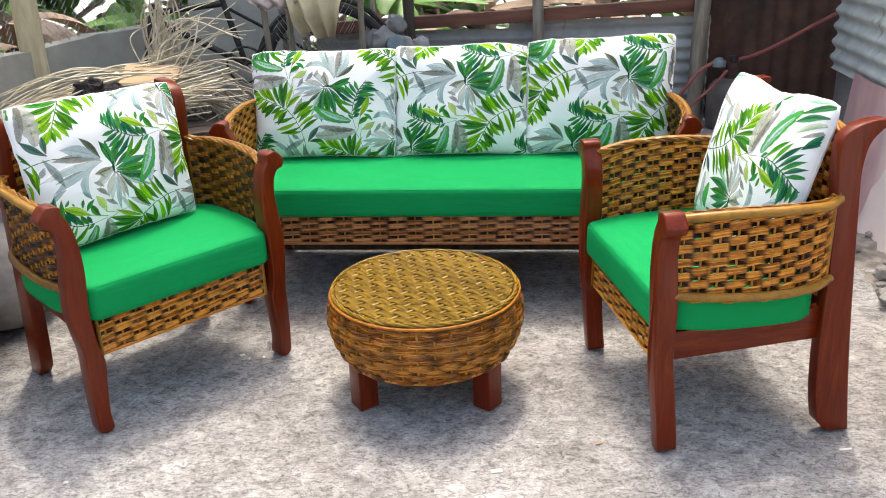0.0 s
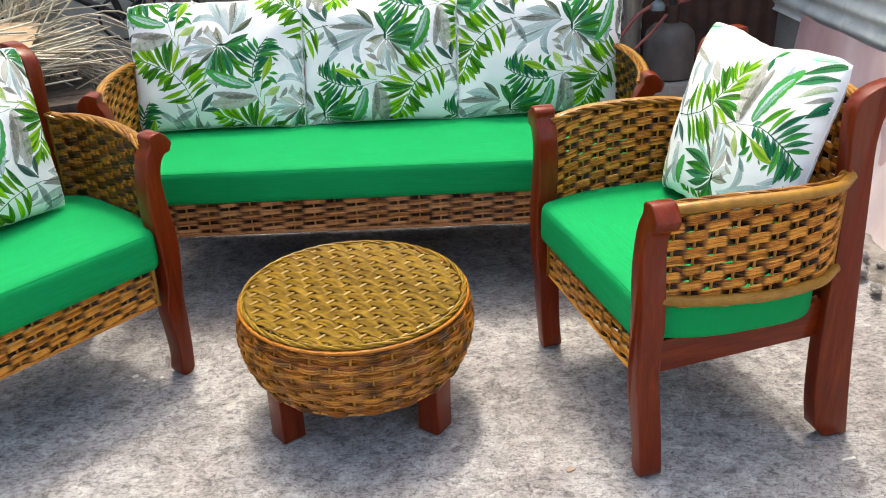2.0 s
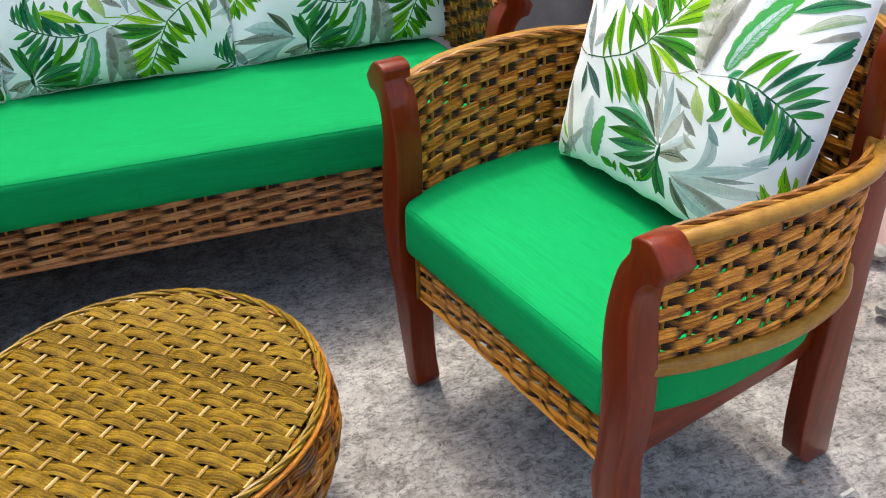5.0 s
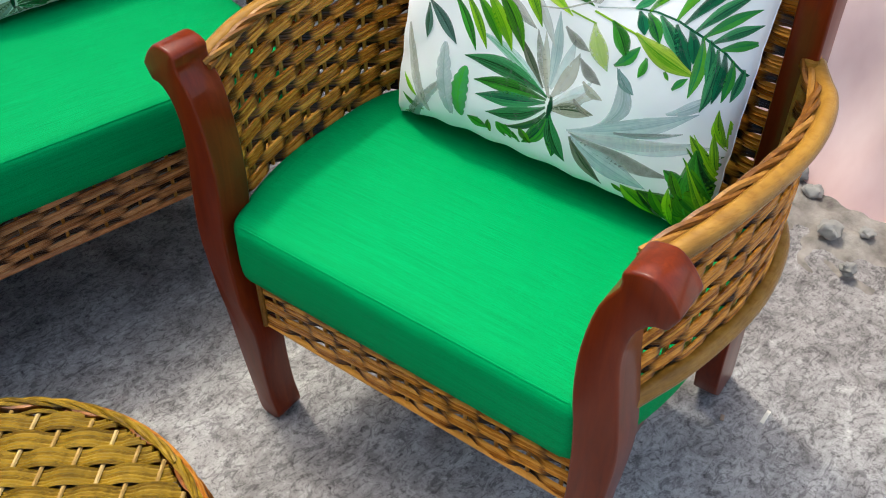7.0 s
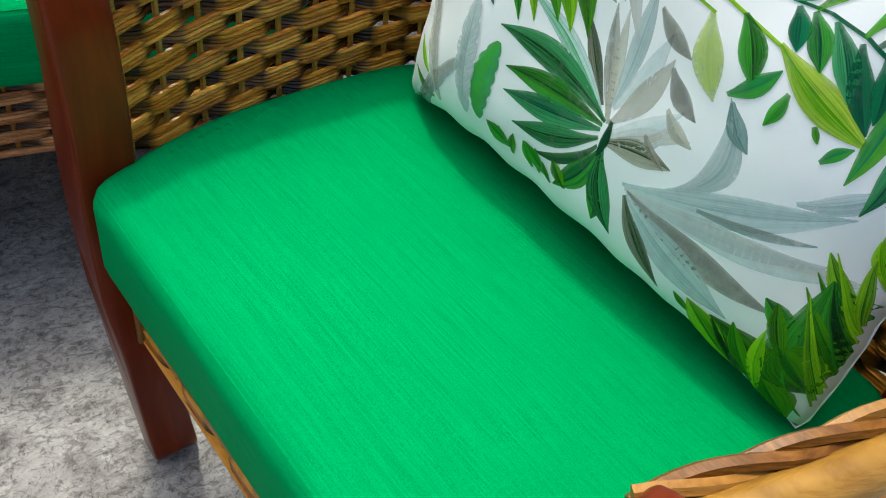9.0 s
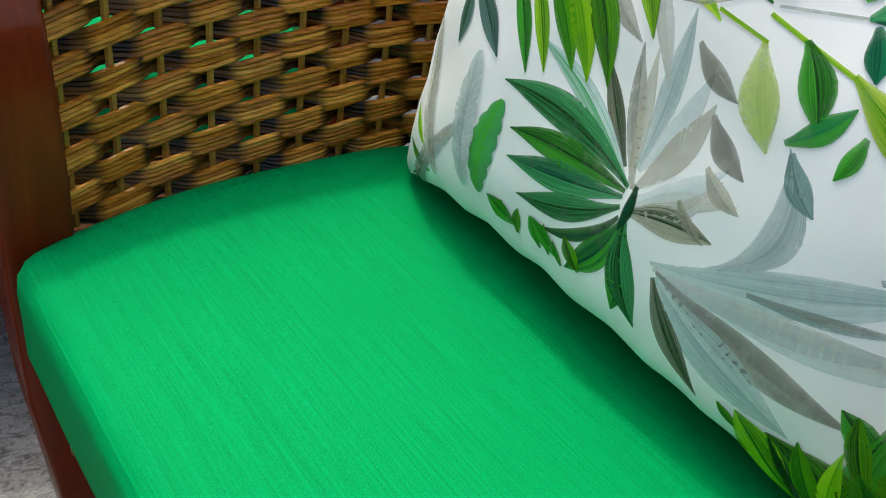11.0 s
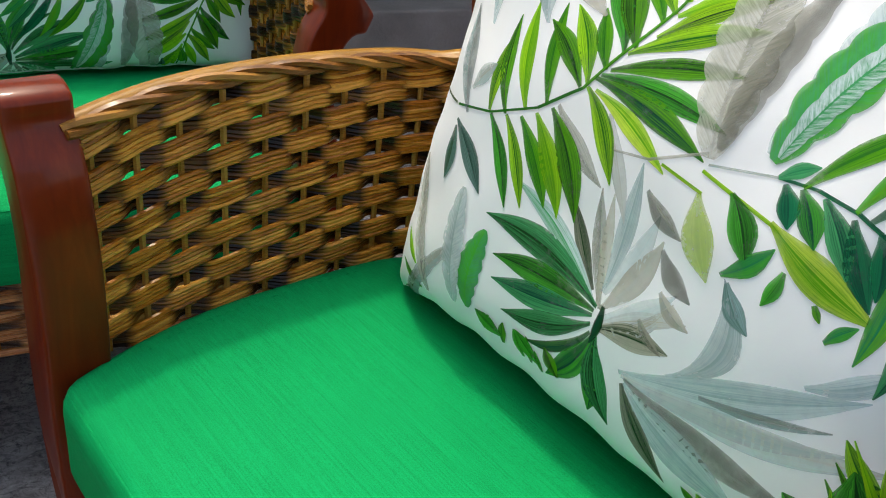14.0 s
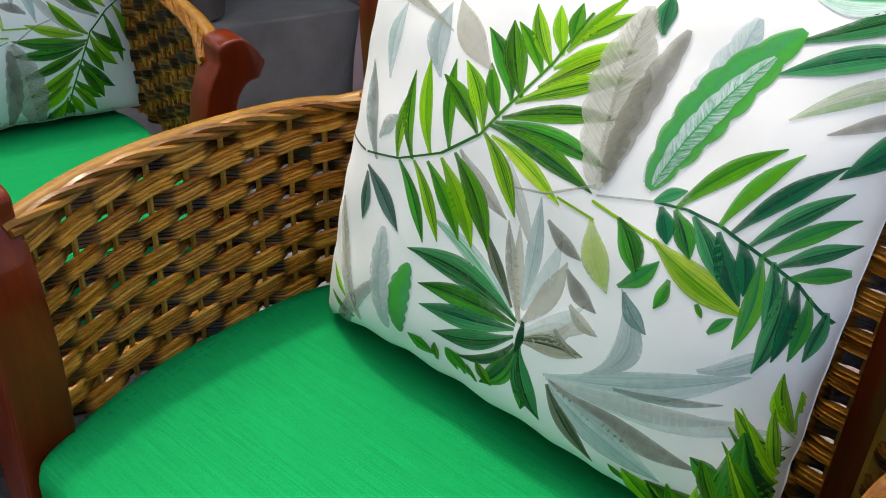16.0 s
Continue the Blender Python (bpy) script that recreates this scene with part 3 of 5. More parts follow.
def round_weave(ob):
    rnd = random.Random(5)
    pitch_n, sub, rows, strands = 38, 6, 10, 4
    n = pitch_n * sub
    ang = np.arange(n + 1) * 2 * np.pi / n
    for k in range(pitch_n):
        a = ang[k * sub + sub // 2]
        st = Shape().tube([(drum_radius(z) * math.cos(a), drum_radius(z) * math.sin(a), z) for z in np.linspace(0.152, 0.345, 9)], 0.0036, 6)
        part("stake", st, STAKE, ob)
    for r in range(rows):
        side = 1 if r % 2 else -1
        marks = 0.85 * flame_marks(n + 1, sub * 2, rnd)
        for k in range(strands):
            z = 0.152 + 0.193 * (r + 0.5 + (k + 0.5 - strands / 2) / strands * 1.18) / rows
            rad = drum_radius(z) + 0.0048 * side * np.sign(np.sin(np.pi * np.arange(n + 1) / sub)) * np.abs(np.sin(np.pi * np.arange(n + 1) / sub)) ** 0.7 + rnd.uniform(-0.0006, 0.0006)
            wob = np.array([rnd.uniform(-0.0006, 0.0006) for _ in range(n + 1)])
            wob[-1] = wob[0]
            mark_strand(part("strand", Shape().tube(np.stack([rad * np.cos(ang), rad * np.sin(ang), z + wob], 1), 0.0032, 5, False), DRUM, ob), marks, 5)


round_weave(table)


def top_weave(ob, turn, R, z, row, pitch):
    """The flat woven top: bundles of strands one way, short crossings of stakes showing between."""
    rnd = random.Random(8)
    c, s = math.cos(turn), math.sin(turn)
    put = lambda x, y, h: (x * c - y * s, x * s + y * c, h)
    k = -int(R / pitch)
    skew = 0.1
    while k * pitch < R + 0.2:
        pts = [(k * pitch + skew * y, y) for y in np.linspace(-R, R, 60)]
        pts = [q for q in pts if q[0] ** 2 + q[1] ** 2 < (R - 0.004) ** 2]
        if len(pts) > 2:
            part("stake", Shape().tube([put(x, y, z) for x, y in pts], 0.0028, 6), PALE_STAKE, ob)
        k += 1
    n = int(R / row)
    for r in range(-n, n + 1):
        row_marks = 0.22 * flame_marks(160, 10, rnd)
        for j in range(5):
            y = (r + (j - 2) / 5.0) * row
            if abs(y) > R - 0.01:
                continue
            half = math.sqrt((R - 0.004) ** 2 - y * y)
            xs = np.arange(-half, half, pitch / 5)
            if len(xs) < 4:
                continue
            cs = np.cos(np.pi * ((xs - skew * r * row) / pitch + r))
            h = z + 0.0040 * np.sign(cs) * np.abs(cs) ** 0.7
            wob = rnd.uniform(-0.0007, 0.0007)
            mark_strand(part("strand", Shape().tube([put(x, y + wob, hh) for x, hh in zip(xs, h)], row / 5.3 * 0.60, 5), OLIVE, ob), np.interp(xs, np.linspace(-R, R, 160), row_marks), 5)


top_weave(table, radians(TOPTURN), 0.273, 0.345, 0.027, 0.036)
ringp = [(0.277 * math.cos(a), 0.277 * math.sin(a), 0.347) for a in np.linspace(0, 2 * math.pi, 90)]
braid(table, OLIVE, ringp, 0.0034, 0.12, 3)
ringp = [(0.284 * math.cos(a), 0.284 * math.sin(a), 0.337) for a in np.linspace(0, 2 * math.pi, 90)]
part("rim_ring", Shape().tube(ringp, 0.005, 8), DRUM, table)
ringp = [(0.256 * math.cos(a), 0.256 * math.sin(a), 0.153) for a in np.linspace(0, 2 * math.pi, 90)]
part("base_ring", Shape().tube(ringp, 0.005, 8), DRUM, table)
s = Shape()
s.add([(0.256 * math.cos(a), 0.256 * math.sin(a), 0.325) for a in np.linspace(0, 2 * math.pi, 48, endpoint=False)] + [(0.256 * math.cos(a), 0.256 * math.sin(a), 0.333) for a in np.linspace(0, 2 * math.pi, 48, endpoint=False)],
      [tuple(range(48))[::-1], tuple(range(48, 96))] + [(i, (i + 1) % 48, 48 + (i + 1) % 48, 48 + i) for i in range(48)])
part("under_board", s, DARKWOOD, table)
for sx in (-1, 1):
    for sy in (-1, 1):
        a = radians(37) * (1 if sx * sy > 0 else -1)
        out = []
        for dx, dy in ((-1, -1), (1, -1), (1, 1), (-1, 1)):
            out.append((0.0315 * (dx * math.cos(a) - dy * math.sin(a)) + sx * 0.186, 0.0315 * (dx * math.sin(a) + dy * math.cos(a)) + sy * 0.115))
        s = Shape()
        s.add([(x, y, 0.0) for x, y in out] + [(x, y, 0.325) for x, y in out], [(3, 2, 1, 0), (4, 5, 6, 7)] + [(i, (i + 1) % 4, 4 + (i + 1) % 4, 4 + i) for i in range(4)])
        part("leg", s, WOOD, table, bevel=0.004)

# ---------------- scatter cushions with a printed leaf pattern ----------------
DK, DK2 = (0.002, 0.055, 0.03), (0.006, 0.16, 0.06)
GR, GR2 = (0.012, 0.13, 0.008), (0.05, 0.33, 0.025)
LM, LM2 = (0.09, 0.32, 0.005), (0.31, 0.60, 0.015)
YL, YL2 = (0.33, 0.50, 0.02), (0.48, 0.63, 0.06)
GY, GY2 = (0.23, 0.23, 0.17), (0.53, 0.53, 0.45)
TL, TL2 = (0.24, 0.37, 0.36), (0.53, 0.64, 0.63)
OG, OG2 = (0.006, 0.045, 0.008), (0.05, 0.15, 0.03)
MT, MT2 = (0.05, 0.29, 0.10), (0.26, 0.53, 0.31)
TN, PW = (0.52, 0.49, 0.38), (0.68, 0.71, 0.69)
GD, DG, TG = (0.10, 0.10, 0.075), (0.012, 0.05, 0.035), (0.10, 0.19, 0.16)


class Print:
    """Leaves laid out on the flat cloth, in metres from its lower middle."""
    def __init__(self):
        self.leaves = []

    def leaf(self, p, q, w, ink, bend=0.0, shape=0.0, scallop=0.0):
        self.leaves.append((p, q, w, ink, bend, shape, scallop))


def tropical():
    """One repeat of the cloth, and the parts of its neighbours that show on the armchair cushion."""
    P = Print()
    # pale strokes behind the star
    P.leaf((0.028, 0.141), (-0.005, 0.226), 0.0139, (GY, GY2), 0.06)
    P.leaf((0.025, 0.142), (0.007, 0.227), 0.0102, (GY2, TN), 0.02)
    P.leaf((0.025, 0.155), (0.022, 0.257), 0.0161, (TL, TL2), -0.06)
    P.leaf((0.027, 0.154), (0.050, 0.229), 0.0150, (TL2, PW), -0.1)
    P.leaf((0.028, 0.141), (0.059, 0.214), 0.0194, (GY2, TN), -0.12)
    P.leaf((0.030, 0.134), (0.083, 0.184), 0.0139, (TL2, PW), -0.1)
    P.leaf((0.031, 0.128), (0.097, 0.168), 0.0123, (TN, PW), 0.1)
    P.leaf((0.033, 0.126), (0.083, 0.177), 0.0100, (TN, PW), -0.25)
    P.leaf((0.030, 0.125), (0.092, 0.140), 0.0210, (OG, TN), 0.1)
    P.leaf((0.033, 0.241), (0.071, 0.220), 0.0131, (GD, GY), -0.12)
    P.leaf((0.060, 0.208), (0.094, 0.183), 0.0152, (GD, GY), -0.18)
    P.leaf((0.070, 0.180), (0.100, 0.164), 0.0114, (GY, TN), -0.2)
    P.leaf((0.062, 0.153), (0.087, 0.136), 0.0067, (GY, TN), -0.15)
    P.leaf((0.096, 0.125), (0.110, 0.212), 0.0237, (TL, TL2), -0.55)
    P.leaf((0.112, 0.210), (0.138, 0.184), 0.0140, (TG, TL), -0.15)
    P.leaf((-0.072, 0.267), (-0.007, 0.225), 0.0161, (GY, GY2), -0.08)
    P.leaf((-0.022, 0.277), (0.023, 0.210), 0.0122, (GY2, PW), 0.05)
    P.leaf((0.016, 0.151), (-0.029, 0.208), 0.0132, (OG, GY), 0.04)
    # tail
    P.leaf((0.060, 0.104), (0.219, 0.180), 0.0265, (TL, TL2), -0.06)
    P.leaf((0.182, 0.171), (0.229, 0.207), 0.0142, (TL, TL2), -0.15)
    P.leaf((0.063, 0.102), (0.249, 0.143), 0.0220, (GY2, TL2), -0.06)
    P.leaf((0.069, 0.102), (0.222, 0.142), 0.0147, (TL2, PW), -0.08)
    P.leaf((0.066, 0.101), (0.205, 0.087), 0.0260, (GD, GY), -0.1)
    P.leaf((0.067, 0.098), (0.177, 0.056), 0.0384, (TL, TL2), -0.14)
    P.leaf((0.065, 0.096), (0.117, 0.029), 0.0192, (OG, GY), -0.1)
    P.leaf((0.123, 0.125), (0.207, 0.151), 0.0065, (GY, TL), -0.05)
    # star
    P.leaf((0.023, 0.141), (-0.089, 0.198), 0.0168, (MT, TL2), -0.1)
    P.leaf((0.025, 0.141), (-0.110, 0.157), 0.0264, (OG, MT), -0.14)
    P.leaf((0.024, 0.137), (-0.091, 0.126), 0.0228, (OG, GR2), -0.06)
    P.leaf((0.024, 0.133), (-0.086, 0.104), 0.0237, (DK, MT), 0.05)
    P.leaf((0.025, 0.126), (-0.067, 0.080), 0.0213, (OG, MT), 0.12)
    P.leaf((0.027, 0.119), (-0.037, 0.067), 0.0093, (DK, OG2), 0.22)
    P.leaf((0.030, 0.117), (-0.005, 0.049), 0.0225, (DK, GR2), 0.15)
    P.leaf((0.032, 0.116), (0.042, 0.045), 0.0228, (DK, GR2), 0.12)
    P.leaf((0.033, 0.119), (0.062, 0.045), 0.0252, (OG, MT), -0.16)
    P.leaf((0.031, 0.145), (0.029, 0.110), 0.0065, (DK, OG), 0.1)
    # bright frond leaflets
    P.leaf((-0.143, 0.239), (-0.144, 0.308), 0.0144, (GR, LM2), 0.1)
    P.leaf((-0.124, 0.242), (-0.146, 0.322), 0.0132, (OG, LM), 0.14)
    P.leaf((-0.104, 0.252), (-0.132, 0.338), 0.0156, (LM, LM2), 0.12)
    P.leaf((-0.084, 0.263), (-0.103, 0.344), 0.0144, (GR, LM), 0.08)
    P.leaf((-0.058, 0.286), (-0.112, 0.327), 0.0198, (OG, LM), -0.14)
    P.leaf((-0.053, 0.291), (-0.092, 0.346), 0.0201, (GR, LM2), -0.16)
    P.leaf((-0.041, 0.307), (-0.065, 0.352), 0.0147, (GR, LM), 0.06)
    P.leaf((-0.033, 0.325), (-0.080, 0.381), 0.0205, (OG, GR2), -0.16)
    P.leaf((-0.025, 0.331), (-0.059, 0.395), 0.0236, (OG, LM), 0.08)
    P.leaf((-0.015, 0.356), (-0.054, 0.395), 0.0137, (GR, LM), -0.1)
    P.leaf((-0.009, 0.365), (-0.044, 0.416), 0.0159, (GR, LM2), 0.1)
    P.leaf((-0.003, 0.377), (-0.022, 0.421), 0.0140, (LM, LM2), 0.05)
    P.leaf((0.002, 0.388), (-0.003, 0.426), 0.0134, (GR, LM), 0.05)
    P.leaf((0.005, 0.390), (0.043, 0.422), 0.0143, (GR, LM2), 0.08)
    P.leaf((0.000, 0.381), (0.032, 0.437), 0.0116, (LM, LM2), 0.05)
    P.leaf((-0.007, 0.364), (0.048, 0.397), 0.0145, (LM, LM2), 0.06)
    P.leaf((-0.014, 0.344), (0.057, 0.392), 0.0153, (OG, LM2), 0.12)
    P.leaf((-0.029, 0.325), (0.063, 0.369), 0.0176, (GR, LM2), 0.12)
    P.leaf((-0.037, 0.308), (0.064, 0.336), 0.0162, (OG, LM), 0.1)
    P.leaf((-0.043, 0.302), (0.070, 0.297), 0.0180, (OG, GR2), 0.12)
    P.leaf((-0.047, 0.298), (0.064, 0.275), 0.0197, (DK, LM), 0.1)
    P.leaf((-0.051, 0.289), (0.000, 0.230), 0.0171, (GR, LM2), 0.12)
    P.leaf((-0.043, 0.289), (0.040, 0.256), 0.0150, (LM, YL2), 0.08)
    P.leaf((-0.140, 0.237), (-0.093, 0.169), 0.0144, (OG, GR2), 0.1)
    P.leaf((-0.122, 0.242), (-0.077, 0.176), 0.0132, (GR, LM2), 0.1)
    P.leaf((-0.106, 0.246), (-0.055, 0.186), 0.0168, (GR, LM), 0.12)
    P.leaf((-0.091, 0.254), (-0.040, 0.184), 0.0204, (LM, LM2), 0.12)
    P.leaf((-0.077, 0.263), (-0.022, 0.189), 0.0240, (OG, LM), 0.14)
    # stems
    P.leaf((-0.192, 0.229), (-0.141, 0.238), 0.0022, (GR, GR), 0, 2)
    P.leaf((-0.141, 0.238), (-0.092, 0.258), 0.0021, (GR, GR), 0, 2)
    P.leaf((-0.092, 0.258), (-0.055, 0.286), 0.0027, (GR, GR), 0, 2)
    P.leaf((-0.055, 0.286), (-0.030, 0.329), 0.0027, (GR, LM), 0, 2)
    P.leaf((-0.030, 0.329), (-0.008, 0.371), 0.0027, (GR, LM), 0, 2)
    P.leaf((-0.008, 0.371), (0.009, 0.419), 0.0027, (GR, LM), 0, 2)
    P.leaf((-0.007, 0.255), (0.025, 0.261), 0.0019, (GY, GY2), 0, 2)
    P.leaf((0.025, 0.261), (0.065, 0.282), 0.0022, (GY, GY2), 0, 2)
    P.leaf((0.036, 0.262), (0.072, 0.256), 0.0023, (LM, YL), 0, 2)
    P.leaf((0.066, 0.270), (0.130, 0.255), 0.0026, (LM, YL), 0, 2)
    P.leaf((0.068, 0.275), (0.113, 0.285), 0.0017, (GY, TL), 0, 2)
    P.leaf((0.113, 0.285), (0.139, 0.287), 0.0021, (DK, DK2), 0, 2)
    P.leaf((0.139, 0.287), (0.167, 0.283), 0.0024, (DK, DK2), 0, 2)
    P.leaf((0.167, 0.283), (0.200, 0.270), 0.0027, (DK, DK2), 0, 2)
    P.leaf((0.200, 0.270), (0.229, 0.257), 0.0027, (DK, DK2), 0, 2)
    P.leaf((0.229, 0.257), (0.261, 0.230), 0.0026, (DK, DK2), 0, 2)
    P.leaf((-0.196, 0.229), (-0.283, 0.234), 0.0024, (OG, GY), 0, 2)
    # pods
    P.leaf((0.070, 0.256), (0.099, 0.203), 0.0248, (YL, YL2), -0.12)
    P.leaf((0.091, 0.265), (0.119, 0.225), 0.0199, (OG, GR2), 0.12)
    P.leaf((0.106, 0.213), (0.132, 0.244), 0.0136, (DK2, GR2), -0.15)
    P.leaf((0.122, 0.258), (0.203, 0.223), 0.0252, (LM, YL2), -0.05)
    P.leaf((0.143, 0.233), (0.138, 0.207), 0.0092, (GR, GR2), 0.1)
    P.leaf((0.181, 0.203), (0.195, 0.220), 0.0074, (DK2, GR2), 0.1)
    P.leaf((0.167, 0.222), (0.174, 0.213), 0.0029, (GR, LM), 0)
    # feathers
    P.leaf((0.067, 0.279), (0.051, 0.429), 0.0476, (GY, GY2), 0.06, 1, 0.16)
    P.leaf((0.071, 0.287), (0.090, 0.414), 0.0243, (GD, GY), 0.06, 1, 0.12)
    P.leaf((0.102, 0.296), (0.134, 0.431), 0.0354, (TL, TL2), -0.08, 1, 0.16)
    P.leaf((0.105, 0.293), (0.167, 0.428), 0.0398, (MT, GR2), 0.12, 1, 0.16)
    P.leaf((0.108, 0.296), (0.156, 0.406), 0.0184, (MT, TL2), 0.1, 1, 0.12)
    # dark frond leaflets
    P.leaf((0.113, 0.285), (0.134, 0.300), 0.0091, (DK2, MT), 0.1)
    P.leaf((0.130, 0.285), (0.190, 0.347), 0.0145, (GR, LM), 0.12)
    P.leaf((0.165, 0.283), (0.202, 0.346), 0.0117, (LM, GR2), 0.12)
    P.leaf((0.175, 0.281), (0.231, 0.345), 0.0134, (DK, DK2), 0.08)
    P.leaf((0.189, 0.275), (0.241, 0.328), 0.0134, (DK, MT), 0.08)
    P.leaf((0.199, 0.270), (0.251, 0.311), 0.0126, (DK2, GR2), 0.08)
    P.leaf((0.211, 0.266), (0.257, 0.293), 0.0123, (DK, MT), 0.06)
    P.leaf((0.222, 0.260), (0.263, 0.273), 0.0116, (DK2, GR2), 0.05)
    P.leaf((0.119, 0.283), (0.133, 0.258), 0.0143, (DK, DK2), 0.1)
    P.leaf((0.130, 0.284), (0.153, 0.253), 0.0164, (DK, GR2), 0.1)
    P.leaf((0.145, 0.284), (0.177, 0.243), 0.0159, (DK, MT), 0.12)
    P.leaf((0.166, 0.279), (0.196, 0.230), 0.0162, (DK, DK2), -0.06)
    P.leaf((0.183, 0.277), (0.196, 0.238), 0.0135, (DK, DK2), 0.1)
    P.leaf((0.199, 0.270), (0.201, 0.197), 0.0143, (DK2, LM), 0.12)
    P.leaf((0.208, 0.269), (0.216, 0.219), 0.0117, (DK, MT), 0.1)
    P.leaf((0.219, 0.260), (0.218, 0.183), 0.0149, (DK, MT), 0.12)
    P.leaf((0.228, 0.258), (0.228, 0.196), 0.0109, (DK, DK2), 0.1)
    P.leaf((0.238, 0.251), (0.238, 0.200), 0.0100, (DK2, GR2), 0.1)
    P.leaf((0.251, 0.242), (0.247, 0.202), 0.0093, (DK, MT), 0.1)
    # dark pair at the frond's foot
    P.leaf((-0.186, 0.217), (-0.125, 0.168), 0.0204, (DG, TG), 0.08)
    P.leaf((-0.185, 0.211), (-0.184, 0.159), 0.0168, (OG, TG), 0.08)
    P.leaf((-0.172, 0.227), (-0.219, 0.315), 0.0240, (GD, TL), 0.06)
    P.leaf((-0.174, 0.249), (-0.152, 0.277), 0.0168, (GY, TL), 0.1)
    unique = len(P.leaves)
    # the neighbouring repeats
    P.leaf((-0.181, 0.305), (-0.182, 0.379), 0.0204, (TL, TL2), 0.2)
    P.leaf((-0.115, 0.323), (-0.129, 0.390), 0.0264, (TL, TL2), 0.25)
    P.leaf((-0.062, 0.346), (-0.121, 0.395), 0.0295, (GY2, TN), 0.12)
    P.leaf((-0.123, 0.050), (-0.143, 0.167), 0.0288, (TL, TL2), 0.1, 1, 0.12)
    P.leaf((-0.107, 0.054), (-0.105, 0.142), 0.0276, (GR2, MT), 0.14, 1, 0.2)
    P.leaf((-0.257, -0.101), (-0.144, 0.104), 0.0252, (GY, TL), 0.1, 1, 0.15)
    P.leaf((-0.167, 0.033), (-0.226, 0.169), 0.0204, (GY, GY2), 0.08, 1, 0.08)
    P.leaf((-0.180, 0.030), (-0.235, 0.049), 0.0096, (GR, LM), 0.1)
    P.leaf((-0.198, 0.024), (-0.279, -0.016), 0.0072, (GR, LM), 0.1)
    P.leaf((-0.196, 0.056), (-0.232, 0.087), 0.0096, (LM, LM2), 0.1)
    P.leaf((-0.084, 0.043), (-0.079, 0.064), 0.0072, (GR, GR2), 0.1)
    P.leaf((-0.059, 0.042), (-0.062, 0.067), 0.0084, (GR, LM), 0.1)
    P.leaf((-0.033, 0.045), (-0.049, 0.069), 0.0096, (GR, GR2), 0.1)
    P.leaf((-0.023, 0.046), (-0.033, 0.072), 0.0084, (GR, LM), 0.1)
    P.leaf((-0.008, 0.047), (-0.021, 0.064), 0.0060, (GR, GR2), 0.1)
    P.leaf((0.259, 0.139), (0.239, 0.191), 0.0107, (GR, LM2), 0.14)
    P.leaf((0.251, 0.149), (0.237, 0.175), 0.0091, (LM, LM2), 0.1)
    P.leaf((0.255, 0.115), (0.215, 0.152), 0.0141, (GR, LM2), 0.12)
    P.leaf((0.394, 0.015), (0.215, 0.135), 0.0205, (OG, LM), 0.12)
    P.leaf((0.366, -0.001), (0.214, 0.121), 0.0204, (GR, LM), 0.1)
    P.leaf((0.260, 0.129), (0.254, 0.179), 0.0079, (LM, LM2), -0.1)
    P.leaf((0.226, 0.083), (0.195, 0.097), 0.0192, (OG, GR2), 0.1)
    P.leaf((0.263, 0.105), (0.263, 0.139), 0.0082, (LM, LM2), 0.1)
    P.leaf((0.149, 0.029), (0.131, 0.041), 0.0084, (GR, LM), 0.1)
    P.leaf((0.303, 0.494), (0.161, 0.417), 0.0180, (OG, MT), 0.05)
    P.leaf((0.261, 0.432), (0.161, 0.394), 0.0190, (DK, MT), -0.06)
    P.leaf((0.273, 0.418), (0.182, 0.366), 0.0150, (GY2, LM), -0.1)
    P.leaf((0.276, 0.405), (0.209, 0.362), 0.0100, (GD, GY), 0.05)
    P.leaf((0.265, 0.395), (0.228, 0.335), 0.0192, (DK, DK2), 0.1)
    P.leaf((0.234, 0.464), (0.158, 0.455), 0.0254, (MT, TL2), 0.1)
    P.leaf((-0.300, 0.395), (-0.116, 0.366), 0.0140, (GY, GY2), 0.1)
    P.leaf((-0.295, 0.397), (-0.051, 0.445), 0.0120, (GY2, TN), 0.1)
    P.leaf((-0.293, 0.467), (-0.108, 0.461), 0.0278, (TL, TL2), 0.1)
    P.leaf((-0.315, 0.451), (-0.171, 0.473), 0.0299, (MT, TL2), -0.1)
    P.leaf((0.071, 0.407), (0.064, 0.441), 0.0178, (DK, MT), 0.1)
    P.leaf((0.064, 0.441), (0.092, 0.461), 0.0140, (DK2, GR2), 0.1)
    P.leaf((0.274, 0.328), (0.278, 0.262), 0.0148, (GR, LM), 0.1)
    P.leaf((0.286, 0.277), (0.294, 0.225), 0.0160, (LM, LM2), 0.1)
    # fringe of leaflets along the lower edge
    P.leaf((0.191, 0.012), (0.143, 0.046), 0.0393, (GR, LM2), 0.1)
    P.leaf((0.202, 0.007), (0.165, 0.049), 0.1038, (OG, LM), 0.1)
    P.leaf((0.213, 0.010), (0.183, 0.060), 0.0187, (GR, LM), 0.1)
    P.leaf((0.219, -0.000), (0.206, 0.073), 0.0133, (LM, LM2), 0.08)
    P.leaf((0.226, 0.056), (0.204, 0.099), 0.0139, (OG, LM), 0.1)
    P.leaf((0.317, -0.029), (0.219, 0.117), 0.0124, (GR, LM2), 0.1)
    P.leaf((0.343, -0.011), (0.226, 0.135), 0.1553, (OG, GR2), 0.1)
    P.leaf((0.373, 0.006), (0.219, 0.154), 0.0099, (LM, LM2), 0.1)
    P.leaf((0.258, 0.106), (0.241, 0.162), 0.0085, (GR, LM2), 0.1)
    P.leaf((0.252, 0.045), (0.217, 0.067), 0.0934, (GR, LM), 0.1)
